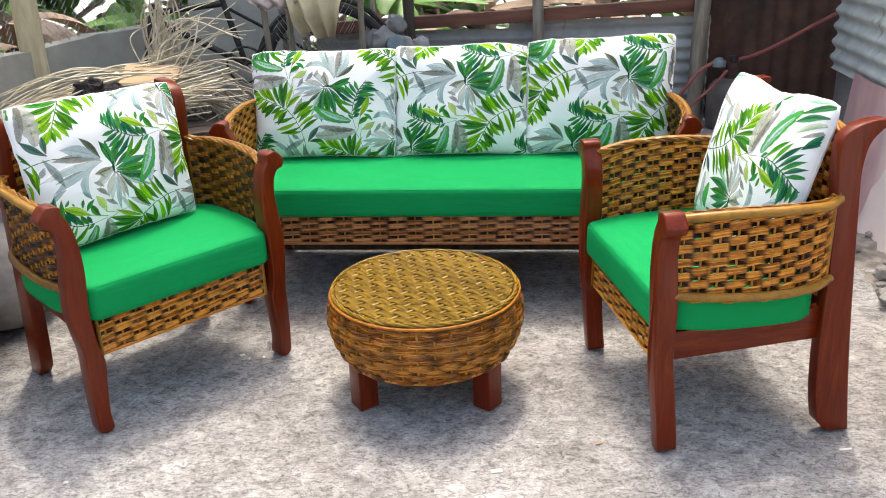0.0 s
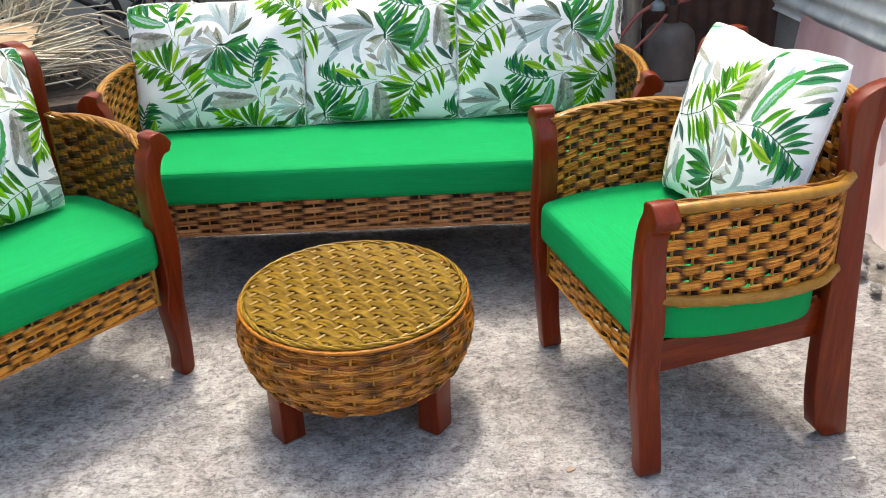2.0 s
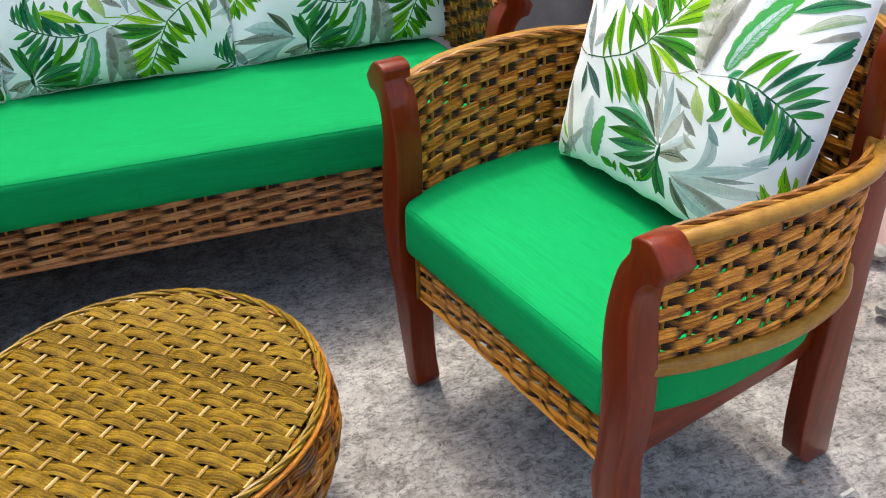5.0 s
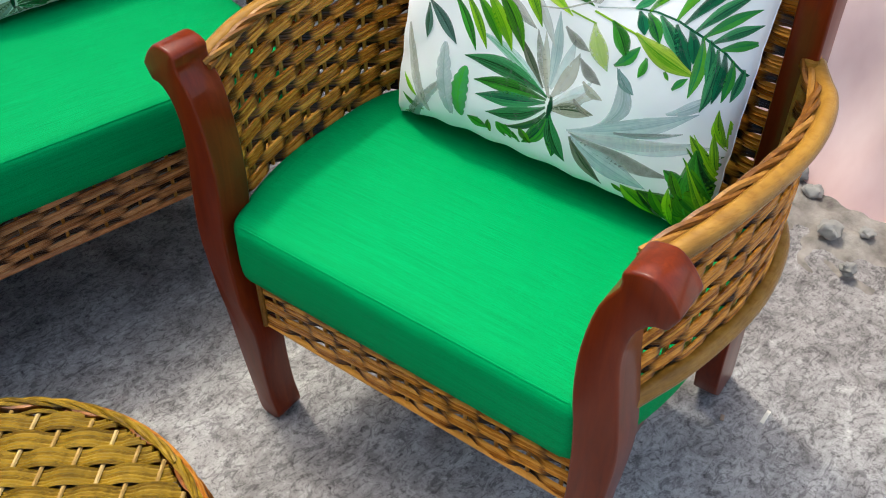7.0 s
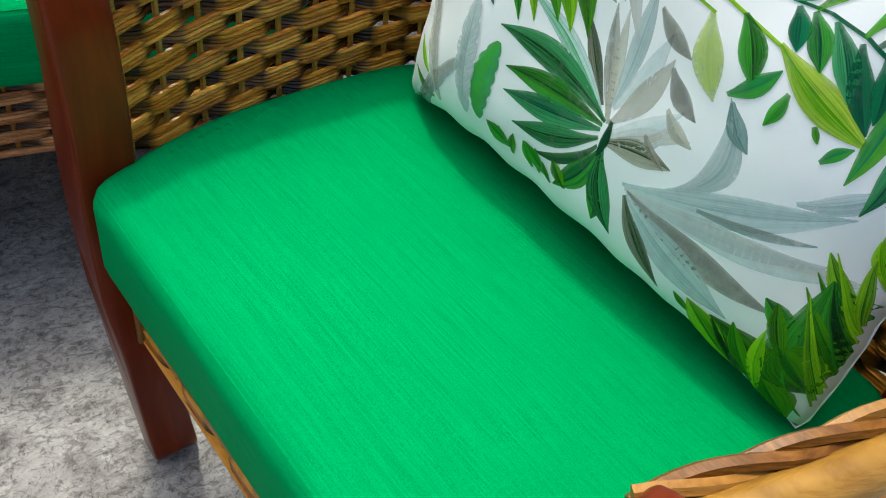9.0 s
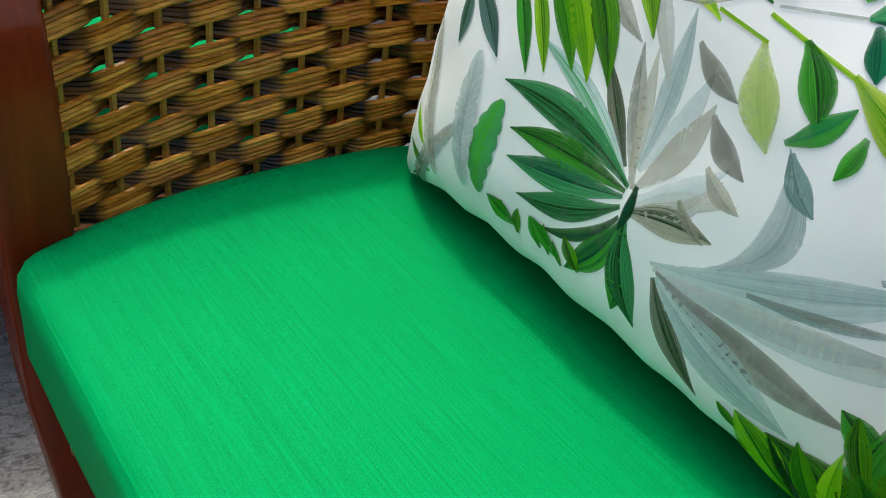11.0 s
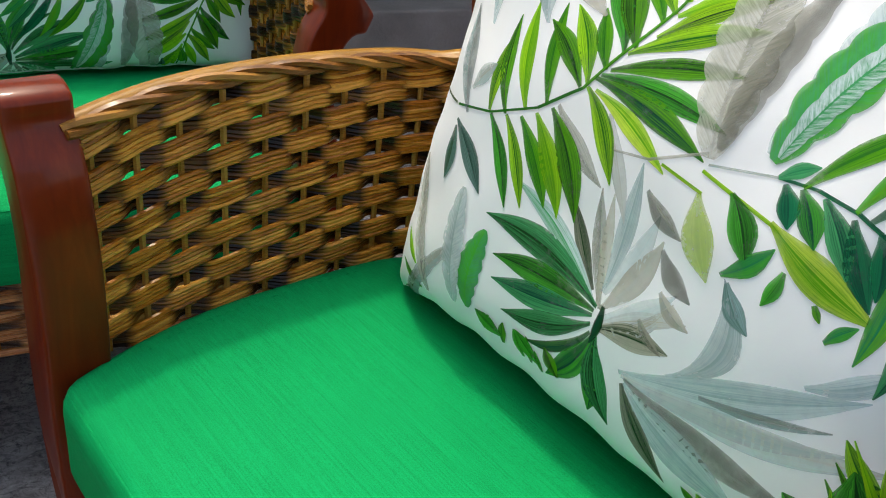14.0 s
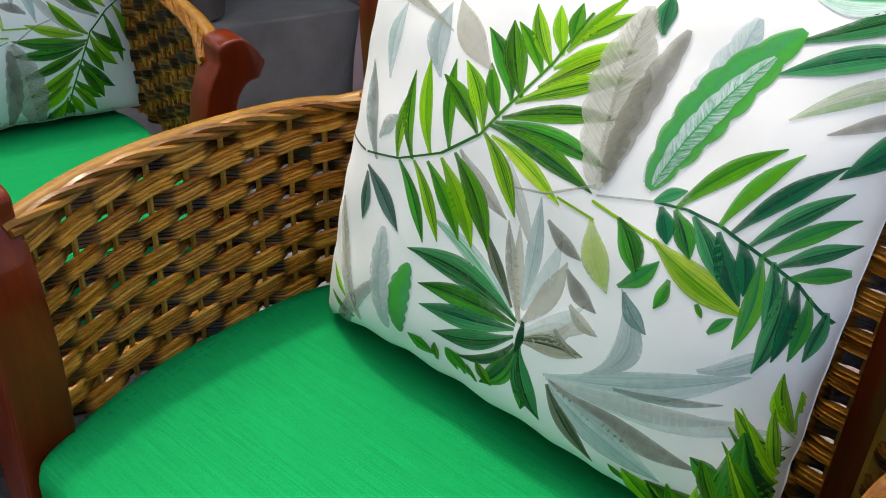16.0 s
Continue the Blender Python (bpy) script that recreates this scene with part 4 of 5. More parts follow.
    P.leaf((0.360, 0.009), (0.307, -0.033), 0.0161, (OG, LM), 0.1)
    P.leaf((0.274, 0.080), (0.265, 0.043), 0.0742, (LM, LM2), 0.1)
    P.leaf((0.248, 0.006), (0.218, 0.029), 0.0506, (GR, LM), 0.1)
    P.leaf((0.325, -0.005), (0.293, -0.037), 0.0167, (GR, LM2), 0.1)
    P.leaf((-0.013, 0.052), (-0.047, 0.070), 0.0170, (GR, GR2), 0.1)
    P.leaf((0.010, 0.056), (-0.010, 0.077), 0.0155, (OG, LM), 0.1)
    P.leaf((-0.062, 0.049), (-0.096, 0.060), 0.0194, (GR, GR2), 0.1)
    return P.leaves, unique


LEAVES, UNIQUE = tropical()
COLUMNS = (-1, -0.6, -0.1, 0, 0.1, 0.6, 1)
REPEAT_A, REPEAT_B = np.array((0.215, 0.243)), np.array((0.400, -0.150))


def pillow(corners, thick, rot, shift, label, seed, size=(0.52, 0.47), fold=0.0, full=0.55, hang=0.010):
    """corners: lower left, lower right, upper right, upper left in the world, seen from the front."""
    BL, BR, TR, TL_ = [np.asarray(c, float) for c in corners]
    rnd = random.Random(seed)
    off = Vector((seed * 3.1, seed * 1.7, 0))
    face = np.cross(BR - BL, TL_ - BL)
    face = face / np.linalg.norm(face)

    def surf(u, v, side, lift=0.0):
        pin = 1 - 0.035 * (1 - (2 * v - 1) ** 2) * abs(2 * u - 1) ** 3
        rc = 1 - 0.045 * abs(2 * u - 1) ** 6 * abs(2 * v - 1) ** 6
        uu = 0.5 + (u - 0.5) * pin * rc
        vv = 0.5 + (v - 0.5) * rc * (1 - 0.03 * (1 - (2 * u - 1) ** 2) * abs(2 * v - 1) ** 3)
        rim = max(0.0, 1 - 9 * min(v, 1 - v, u, 1 - u))
        uu += 0.007 * rim * noise.noise(Vector((u * 3, v * 15, seed + 9)))
        vv += 0.008 * rim * noise.noise(Vector((u * 15, v * 3, seed + 5)))
        p = BL * (1 - uu) * (1 - vv) + BR * uu * (1 - vv) + TR * uu * vv + TL_ * (1 - uu) * vv
        a, b = 1 - abs(2 * u - 1) ** 2.6, 1 - abs(2 * v - 1) ** 2.6
        edge = max(0.0, a * b)
        h = thick * (1 if side > 0 else 0.55) * edge ** full
        n1 = noise.noise(Vector((u * 3.2, v * 3.2, side)) + off)
        n2 = noise.noise(Vector((u * 9, v * 7, side + 4)) + off)
        near = 1 - min(1, min(u, 1 - u, v, 1 - v) * 5)
        h += edge ** 0.5 * (0.010 * n1 + 0.003 * n2) + 0.006 * n2 * near * edge ** 0.3
        q = p + face * side * (h + lift)
        q[2] += hang * (1 - (2 * u - 1) ** 4) * (1 - v) ** 7
        q[2] += 0.012 * noise.noise(Vector((u * 2.2, 0, seed))) * v - fold * math.exp(-((u - 0.45) / 0.16) ** 2) * max(0, v - 0.6) * 2.5
        return q

    sh = Shape()
    for sd in (1, -1):
        sh.grid(lambda u, v: surf(u, v, sd), 84, 80)
    ob = welded(part("scatter_cushion", sh, COTTON), 0.0006)
    tagged(ob, label, "cushion", "leaf-print cushions")
    # the print
    c, s = math.cos(rot), math.sin(rot)
    star = np.array((0.029, 0.134))
    W, H = size
    verts, faces, ink1, ink2, inkm, uvs = [], [], [], [], [], []
    count = 0
    for ra, rb in [(0, 0)] if seed == 1 else [(a, b) for a in (-2, -1, 0, 1, 2) for b in (-2, -1, 0, 1, 2)]:
        for order, (p, q, w, ink, bend, shape, scallop) in enumerate(LEAVES if seed == 1 else LEAVES[:UNIQUE]):
            p2, q2 = np.array(p) + ra * REPEAT_A + rb * REPEAT_B - star, np.array(q) + ra * REPEAT_A + rb * REPEAT_B - star
            p2 = np.array((c * p2[0] - s * p2[1], s * p2[0] + c * p2[1])) + shift
            q2 = np.array((c * q2[0] - s * q2[1], s * q2[0] + c * q2[1])) + shift
            mid = (p2 + q2) / 2
            if abs(mid[0]) > W / 2 + 0.08 or not -0.08 < mid[1] < H + 0.08:
                continue
            d = q2 - p2
            L = np.linalg.norm(d)
            nn = np.array((-d[1], d[0])) / L
            n = max(7, int(L / (0.006 if shape != 1 else 0.0028)))
            count += 1
            lift = 0.00015 + 0.000007 * order + (0.0004 * (order % 5) if shape == 1 else 0.0)
            k0 = len(verts)
            ok = []
            tone = rnd.uniform(0.85, 1.15)
            ink = ink if len(ink) == 2 else (ink, ink)
            side_up = rnd.random() < 0.5
            solid = 0.97 if ink[0][1] > 1.6 * ink[0][0] and ink[0][0] < 0.4 and ink[0] != TL else 0.62
            for i in range(n + 1):
                f = i / n
                if shape == 2:
                    half = w / 2
                elif shape == 1:
                    half = 0.5 * w * (math.sin(math.pi * min(1, f * 0.96 + 0.02)) ** 0.6) * (1.08 - 1.5 * scallop + 1.5 * scallop * abs(math.sin(f * math.pi * 6)) ** 0.6)
                else:
                    half = 0.46 * w * math.sin(math.pi * f ** 1.12) ** 1.15 + 0.0005 + 0.0012 * (1 - f)
                cen = p2 + d * f + nn * bend * L * 4 * f * (1 - f) * 0.5
                for t in COLUMNS:
                    z = cen + nn * half * t
                    u, v = z[0] / W + 0.5, z[1] / H
                    ok.append(0.004 < u < 0.996 and 0.004 < v < 0.996)
                    verts.append(tuple(surf(min(max(u, 0.004), 0.996), min(max(v, 0.004), 0.996), 1, lift)))
                    a, b2 = ink
                    ink1.append((a[0] * tone, a[1] * tone, a[2] * tone, 1))
                    ink2.append((b2[0] * tone, b2[1] * tone, b2[2] * tone, 1))
                    light = np.interp(t if side_up else -t, COLUMNS, (0.62, 0.34, 0.26, -0.5, 0.62, 0.72, 0.95))
                    wet = solid if shape == 2 else solid * (0.85 + 0.15 * min(1, 2.5 * f)) * (0.80 if abs(t) > 0.9 else 1)
                    inkm.append((light, wet, 0, 1))
                    uvs.append((f * L * 3.5 + count * 0.37, t * 0.6 + count * 1.3) if shape != 1 else (t * 0.35 + count * 0.37, (f * L * 26 - abs(t) * w * 11) + count * 1.3))
            for i in range(n):
                for j in range(6):
                    quad = (k0 + i * 7 + j, k0 + (i + 1) * 7 + j, k0 + (i + 1) * 7 + j + 1, k0 + i * 7 + j + 1)
                    if sum(ok[x - k0] for x in quad) >= 3:
                        faces.append(quad)
    me = bpy.data.meshes.new("leaf_print")
    me.from_pydata(verts, [], faces)
    me.materials.append(INK)
    for nm, data in (("ink", ink1), ("ink_edge", ink2), ("ink_mix", inkm)):
        at = me.color_attributes.new(nm, "FLOAT_COLOR", "POINT")
        at.data.foreach_set("color", np.array(data, dtype=np.float32).ravel())
    uvl = me.uv_layers.new(name="UVMap")
    idx = np.zeros(len(me.loops), dtype=np.int32)
    me.loops.foreach_get("vertex_index", idx)
    uvl.data.foreach_set("uv", np.array(uvs, dtype=np.float32)[idx].ravel())
    me.polygons.foreach_set("use_smooth", [True] * len(me.polygons))
    pr = new("leaf_print", me)
    pr.parent = ob
    tagged(pr, "printed green and grey tropical leaves")
    edge = [surf(u, 0, 1) for u in np.linspace(0, 1, 30)] + [surf(1, v, 1) for v in np.linspace(0, 1, 30)[1:]] + [surf(u, 1, 1) for u in np.linspace(1, 0, 30)[1:]] + [surf(0, v, 1) for v in np.linspace(1, 0, 30)[1:]]
    part("seam", Shape().tube(edge, 0.0009, 5), COTTON, ob)
    return ob


def spot(m, x, y, z):
    return tuple(m @ Vector((x, y, z)))


LBL = "white scatter cushion printed with green tropical leaves"
pillow([spot(RCM, -0.268, 0.315, 0.466), spot(RCM, 0.268, 0.298, 0.464), spot(RCM, 0.262, 0.440, 0.925), spot(RCM, -0.262, 0.428, 0.922)], 0.074, 0.0, (0.029, 0.134), LBL + " leaning in an armchair", 1, fold=0.02, full=0.45, hang=0.030)
pillow([spot(LCM, -0.292, 0.245, 0.470), spot(LCM, 0.245, 0.300, 0.470), spot(LCM, 0.262, 0.405, 0.905), spot(LCM, -0.292, 0.385, 0.912)], 0.066, radians(175), (-0.02, 0.205), LBL + " leaning in an armchair", 2, (0.535, 0.45))
pillow([(-0.770, 3.36, 0.464), (-0.192, 3.345, 0.464), (-0.178, 3.48, 0.888), (-0.785, 3.49, 0.878)], 0.066, radians(92), (0.02, 0.285), LBL + " on the sofa", 3, (0.55, 0.44))
pillow([(-0.205, 3.36, 0.464), (0.334, 3.36, 0.464), (0.338, 3.48, 0.890), (-0.198, 3.48, 0.895)], 0.062, radians(182), (0.02, 0.285), LBL + " on the sofa", 4, (0.51, 0.44))
pillow([(0.316, 3.36, 0.464), (0.890, 3.37, 0.464), (0.915, 3.49, 0.920), (0.322, 3.48, 0.900)], 0.066, radians(184), (0.10, 0.285), LBL + " on the sofa", 5, (0.56, 0.45))

# ---------------- walls round the set ----------------
def sheet(x0, x1, z0, z1, pitch, depth, horizontal, thick=0.0015):
    """A corrugated sheet in the x-z plane."""
    s = Shape()
    if horizontal:
        n = int((z1 - z0) / pitch * 10)
        prof = [(z0 + (z1 - z0) * i / n, depth * math.sin(2 * math.pi * (z1 - z0) * i / n / pitch)) for i in range(n + 1)]
        for sg in (0, thick):
            s.grid(lambda u, v: (x0 + (x1 - x0) * u, prof[round(v * n)][1] + sg + 0.004 * noise.noise(Vector((u * 4, v * 3, x0))), prof[round(v * n)][0]), 8, n)
    else:
        n = int((x1 - x0) / pitch * 10)
        prof = [(x0 + (x1 - x0) * i / n, depth * math.sin(2 * math.pi * (x1 - x0) * i / n / pitch)) for i in range(n + 1)]
        for sg in (0, thick):
            s.grid(lambda u, v: (prof[round(u * n)][0], prof[round(u * n)][1] + sg, z0 + (z1 - z0) * v), n, 8)
    return s


back = thing("wall_back", "corrugated zinc sheets on timber posts", "wall", pose(0, 4.66, 0), kind="structure")
part("sheet", sheet(-0.75, 0.30, 0.20, 0.79, 0.062, 0.009, True), SHEET, back)
ob = part("sheet", sheet(0.27, 1.30, 0.20, 0.83, 0.062, 0.009, True), SHEET, back)
ob.location = (0, -0.012, 0)
part("rusted_sheet", sheet(1.28, 1.66, 0.30, 2.2, 0.09, 0.006, False), RUSTED, back)
ob = part("rusted_sheet", sheet(1.62, 2.05, 0.30, 2.2, 0.09, 0.006, False), RUSTED, back)
ob.location = (0, -0.012, 0)
part("top_beam", Shape().add([(-0.80, -0.075, 0.785), (-0.80, -0.02, 0.785), (-0.80, -0.02, 0.845), (-0.80, -0.075, 0.845), (1.22, -0.075, 0.860), (1.22, -0.02, 0.860), (1.22, -0.02, 0.925), (1.22, -0.075, 0.925)],
                             [(0, 1, 2, 3), (7, 6, 5, 4), (0, 4, 5, 1), (1, 5, 6, 2), (2, 6, 7, 3), (3, 7, 4, 0)]), BEAM, back, bevel=0.004)
for x, r, m in ((-0.245, 0.03, DARKWOOD), (0.415, 0.028, POSTWOOD), (1.235, 0.042, POSTWOOD)):
    pts = [(x + 0.012 * noise.noise(Vector((x, z * 2, 0))), -0.10 + 0.01 * noise.noise(Vector((x, z * 2, 5))), z) for z in np.linspace(0, 2.4, 20)]
    part("post", Shape().tube(pts, [r * (1 + 0.12 * noise.noise(Vector((x, p[2] * 4, 9)))) for p in pts], 10), m, back)
part("foot_board", Shape().box(1.30, 2.02, -0.05, -0.02, 0.30, 0.36), DARKWOOD, back, bevel=0.003)

right = thing("wall_right", "pale weathered corrugated zinc sheets", "wall", pose(1.93, 4.66, 0, 0, 0, -90), kind="structure")
part("sheet", sheet(0.0, 1.6, 0.55, 2.3, 0.078, 0.011, True), SHEET_PALE, right)
ob = part("sheet", sheet(1.55, 3.2, 0.50, 2.3, 0.078, 0.011, True), SHEET_PALE, right)
ob.location = (0, -0.014, 0)
s = Shape()
s.box(0.0, 3.2, 0.03, 0.11, -0.03, 0.6)
part("plinth", s, CEMENT, right)

plinth = Shape().box(-0.9, 1.9, 4.28, 4.60, -0.03, 0.30)
tagged(part("ledge", plinth, CEMENT, bevel=0.01), "low cracked cement ledge along the sheets", "ledge", kind="structure")


def hanging(name, label, material, x0, y0, y1, z1, seed, out=0.10):
    """A tarpaulin that leans against the side wall, creased and pooled at the foot."""
    s = Shape()
    for th in (0, 0.003):
        def fn(u, v):
            y = y0 + (y1 - y0) * u
            z = z1 * (1 - v)
            x = x0 - out * v ** 1.5 + 0.022 * noise.noise(Vector((y * 5, z * 4, seed))) + 0.008 * math.sin(y * 30 + 3 * noise.noise(Vector((y * 3, z, seed)))) * v
            return (x + th, y, max(0.004, z + 0.015 * noise.noise(Vector((y * 4, 0, seed))) * (1 - v)))
        s.grid(fn, 60, 24)
    ob = part(name, s, material)
    return tagged(ob, label, "tarpaulin")


hanging("tarpaulin", "dusty pink tarpaulin leaning on the wall", PINK, 1.88, 1.5, 2.75, 0.60, 3)
hanging("tarpaulin", "pale grey-pink plastic sheet leaning on the wall", PALETARP, 1.89, 2.72, 3.75, 0.44, 6)
hanging("tarpaulin", "dusty pink tarpaulin leaning on the wall", PINK, 1.885, 3.3, 4.25, 0.60, 9, 0.05)

# unseen wall behind the camera, added to cut low-angle light from the front
tagged(part("wall_light_block", Shape().box(-3.2, 2.2, -1.72, -1.60, -0.03, 1.9), CEMENT, bevel=0.01), "plain cement wall out of view, added to block low front light", "wall", kind="structure")

# unseen roof over the back and left of the shed, added to block light there
roof = thing("roof", "unseen corrugated zinc roof added to shade the back and left of the shed", "roof", kind="structure")
rs = Shape()
for th in (0.0, 0.002):
    rs.grid(lambda u, v: (-2.4 + 4.6 * u, 4.20 + 1.12 * v, 2.39 - 0.19 * v + 0.009 * math.sin(2 * math.pi * 60 * u) + th), 600, 2)
part("sheet", rs, SHEET, roof)
rs = Shape()
for th in (0.0, 0.002):
    rs.grid(lambda u, v: (-2.4 + 0.9 * u, 0.4 + 3.3 * v, 2.62 - 0.09 * v + 0.009 * math.sin(2 * math.pi * 20 * u) + th), 200, 2)
part("sheet", rs, SHEET, roof)
for y in (4.26, 4.60):
    zr = 2.379 - 0.1705 * (y - 4.20)
    part("purlin", Shape().box(-2.4, 2.2, y - 0.03, y + 0.03, zr - 0.07, zr), DARKWOOD, roof, bevel=0.003)

# ---------------- left side: low wall, wire fence, plants outside ----------------
TARP = simple("grey_slab", [(0.3, (0.24, 0.225, 0.19)), (0.7, (0.43, 0.405, 0.35))], 3, 0.85, bump_s=0.4, bump_scale=14, bump_d=0.01, detail=7)
WIRE = simple("galvanised_wire", [(0.3, (0.25, 0.26, 0.25)), (0.7, (0.42, 0.43, 0.42))], 30, 0.5, 0.6)
BAMBOO = simple("bamboo", [(0.3, (0.42, 0.33, 0.19)), (0.7, (0.62, 0.54, 0.36))], 6, 0.55, stretch=(5, 5, 1))
STRAW = simple("dry_rattan_peel", [(0.3, (0.38, 0.32, 0.22)), (0.7, (0.66, 0.59, 0.46))], 20, 0.8)
CARD = simple("cardboard", [(0.3, (0.42, 0.28, 0.16)), (0.7, (0.55, 0.39, 0.24))], 5, 0.85, bump_s=0.2)
SOOT = simple("dark_coir", [(0.3, (0.012, 0.010, 0.010)), (0.7, (0.04, 0.03, 0.028))], 40, 0.95, bump_s=1.0, bump_scale=90, bump_d=0.02)
IRON = simple("dark_iron", [(0.3, (0.018, 0.018, 0.02)), (0.7, (0.06, 0.055, 0.052))], 25, 0.5, 0.5)
RUBBER = simple("perished_rubber", [(0.3, (0.02, 0.02, 0.02)), (0.7, (0.05, 0.048, 0.045))], 25, 0.85)
GREYPLASTIC = simple("grey_plastic", [(0.3, (0.12, 0.13, 0.13)), (0.7, (0.24, 0.25, 0.25))], 12, 0.6)
CLOTH = simple("ochre_cloth", [(0.3, (0.36, 0.29, 0.17)), (0.7, (0.55, 0.47, 0.31))], 7, 0.9, bump_s=0.4, bump_scale=20, bump_d=0.006)
ROSE = simple("faded_pink_cloth", [(0.3, (0.42, 0.33, 0.30)), (0.7, (0.58, 0.48, 0.44))], 7, 0.9)
SACK = simple("dusty_sack", [(0.3, (0.13, 0.12, 0.115)), (0.7, (0.31, 0.295, 0.28))], 6, 0.9, bump_s=0.5, bump_scale=30, bump_d=0.008, detail=8)
STONE = simple("grey_stone", [(0.3, (0.16, 0.155, 0.145)), (0.7, (0.34, 0.33, 0.31))], 9, 0.9, bump_s=0.5, detail=8)
TANKPAINT = simple("worn_tank_paint", [(0.3, (0.07, 0.062, 0.058)), (0.7, (0.17, 0.145, 0.13))], 7, 0.6, 0.2, detail=8)
HOSE = simple("red_hose", [(0.3, (0.20, 0.04, 0.035)), (0.7, (0.33, 0.09, 0.075))], 12, 0.5)
BLUEGREY = simple("blue_grey_metal", [(0.3, (0.10, 0.14, 0.16)), (0.7, (0.20, 0.25, 0.27))], 12, 0.5, 0.3)
BANANA = simple("banana_leaf", [(0.3, (0.05, 0.15, 0.02)), (0.7, (0.16, 0.34, 0.06))], 6, 0.5, detail=6)
DRYLEAF = simple("dry_leaf", [(0.3, (0.24, 0.15, 0.10)), (0.7, (0.46, 0.34, 0.25))], 8, 0.8, detail=6)
CHIP = simple("pale_chip", [(0.3, (0.6, 0.57, 0.5)), (0.7, (0.75, 0.73, 0.68))], 40, 0.8)

WALLPLAN = spline([(-1.98, 1.6), (-1.90, 2.6), (-1.80, 3.35), (-1.62, 4.15), (-1.20, 4.95)], 8)


def wall_strip(plan, top, thick, seed):
    s = Shape()
    m = len(plan) - 1
    t = np.gradient(plan, axis=0)
    t /= np.linalg.norm(t, axis=1)[:, None]
    n = np.stack([-t[:, 1], t[:, 0]], 1)
    ring = [(0, 0), (0, 0.33), (0, 0.66), (0, 1), (1, 1), (1, 0)]
    v = []
    for i in range(m + 1):
        for d, h in ring:
            z = h * (top + 0.012 * noise.noise(Vector((i * 0.5, 0, seed))))
            w = 0.012 * noise.noise(Vector((i * 0.7, h * 3, seed))) if d == 0 else 0
            v.append((plan[i][0] + n[i][0] * (d * thick + w), plan[i][1] + n[i][1] * (d * thick + w), z))
    k = len(ring)
    f = [(i * k + j, i * k + (j + 1) % k, (i + 1) * k + (j + 1) % k, (i + 1) * k + j) for i in range(m) for j in range(k)]
    f += [tuple(range(k)), tuple(m * k + j for j in range(k))[::-1]]
    return s.add(v, f)


tagged(part("wall_left", wall_strip(WALLPLAN, 0.885, 0.09, 2), TARP), "low grey rendered wall with a worn top", "wall", kind="structure")
fence = thing("wire_fence", "chain-link fence on bamboo posts above the low wall", "fence", kind="structure")
fp, flen = resample(WALLPLAN, 0.02)
fp = fp - np.array([0.05, 0.0])
cell = 0.062
mesh = Shape()
def fence_at(d, z):
    q = min(max(d, 0), flen - 1e-6) / flen * (len(fp) - 1)
    i = int(q)
    p = fp[i] * (1 - q + i) + fp[min(i + 1, len(fp) - 1)] * (q - i)
    return (p[0], p[1], z)
for k in range(int(1.3 / cell), int(flen / cell)):
    for sg in (-1, 1):
        pts = [fence_at(k * cell + sg * ((j % 2) - 0.5) * cell * 0.5 + 0, 0.87 + j * cell * 0.5) for j in range(18)]
        mesh.tube(pts, 0.0017, 4, False)
tagged(part("wire_mesh", mesh, WIRE, fence), "zinc chain-link mesh", kind="stuff")
for x, y, r in ((-1.79, 3.66, 0.052), (-1.36, 4.86, 0.040)):
    zz = np.linspace(0.0, 2.0, 41)
    part("bamboo_post", Shape().tube([(x + 0.02 * math.sin(z), y, z) for z in zz], [r * (1.07 if i % 8 == 0 else 1.0) for i in range(41)], 14), BAMBOO, fence, "pale bamboo pole")


def blade(sh, base, tip, width, droop, rnd, folds=0.25):
    """A long leaf with a midrib, drooping and slightly torn."""
    b, t = np.array(base, float), np.array(tip, float)
    d = t - b
    sidev = np.cross(d, (0, 0, 1.0))
    sidev /= np.linalg.norm(sidev) + 1e-9
    n = 9
    v = []
    for i in range(n + 1):
        f = i / n
        c = b + d * f
        c[2] -= droop * f * f
        w = width * math.sin(math.pi * min(0.97, f * 0.92 + 0.05)) ** 0.7
        for s in (-1, 0, 1):
            v.append(c + sidev * s * w * 0.5 * rnd.uniform(0.85, 1.1) + np.array((0, 0, -abs(s) * folds * w)))
    sh.add(v, [(i * 3 + j, (i + 1) * 3 + j, (i + 1) * 3 + j + 1, i * 3 + j + 1) for i in range(n) for j in range(2)])


def plant(x, y, h, seed, material, n=9, width=0.16, label="", spread=0.7):
    rnd = random.Random(seed)
    ob = thing("banana_plant" if material is BANANA else "dry_plant", label, "plant", pose(x, y, 0))
    part("stem", Shape().tube([(0.02 * math.sin(z * 3), 0, z) for z in np.linspace(-0.03, h, 8)], np.linspace(0.06, 0.03, 8), 10), DRYLEAF, ob)
    for k in range(n):
        a = rnd.uniform(0, 6.283)
        z0 = h * rnd.uniform(0.45, 1.0)
        L = spread * rnd.uniform(0.6, 1.1)
        sh = Shape()
        blade(sh, (0, 0, z0), (L * math.cos(a), L * math.sin(a), z0 + rnd.uniform(-0.1, 0.4)), width * rnd.uniform(0.7, 1.2), rnd.uniform(0.1, 0.5), rnd)
        part("leaf", sh, material, ob, sharp=80)
    return ob


plant(-1.75, 5.35, 1.05, 1, BANANA, 12, 0.22, "leafy green banana plant outside the fence")
plant(-2.35, 4.65, 0.95, 2, DRYLEAF, 16, 0.15, "withered brown banana leaves outside the fence")
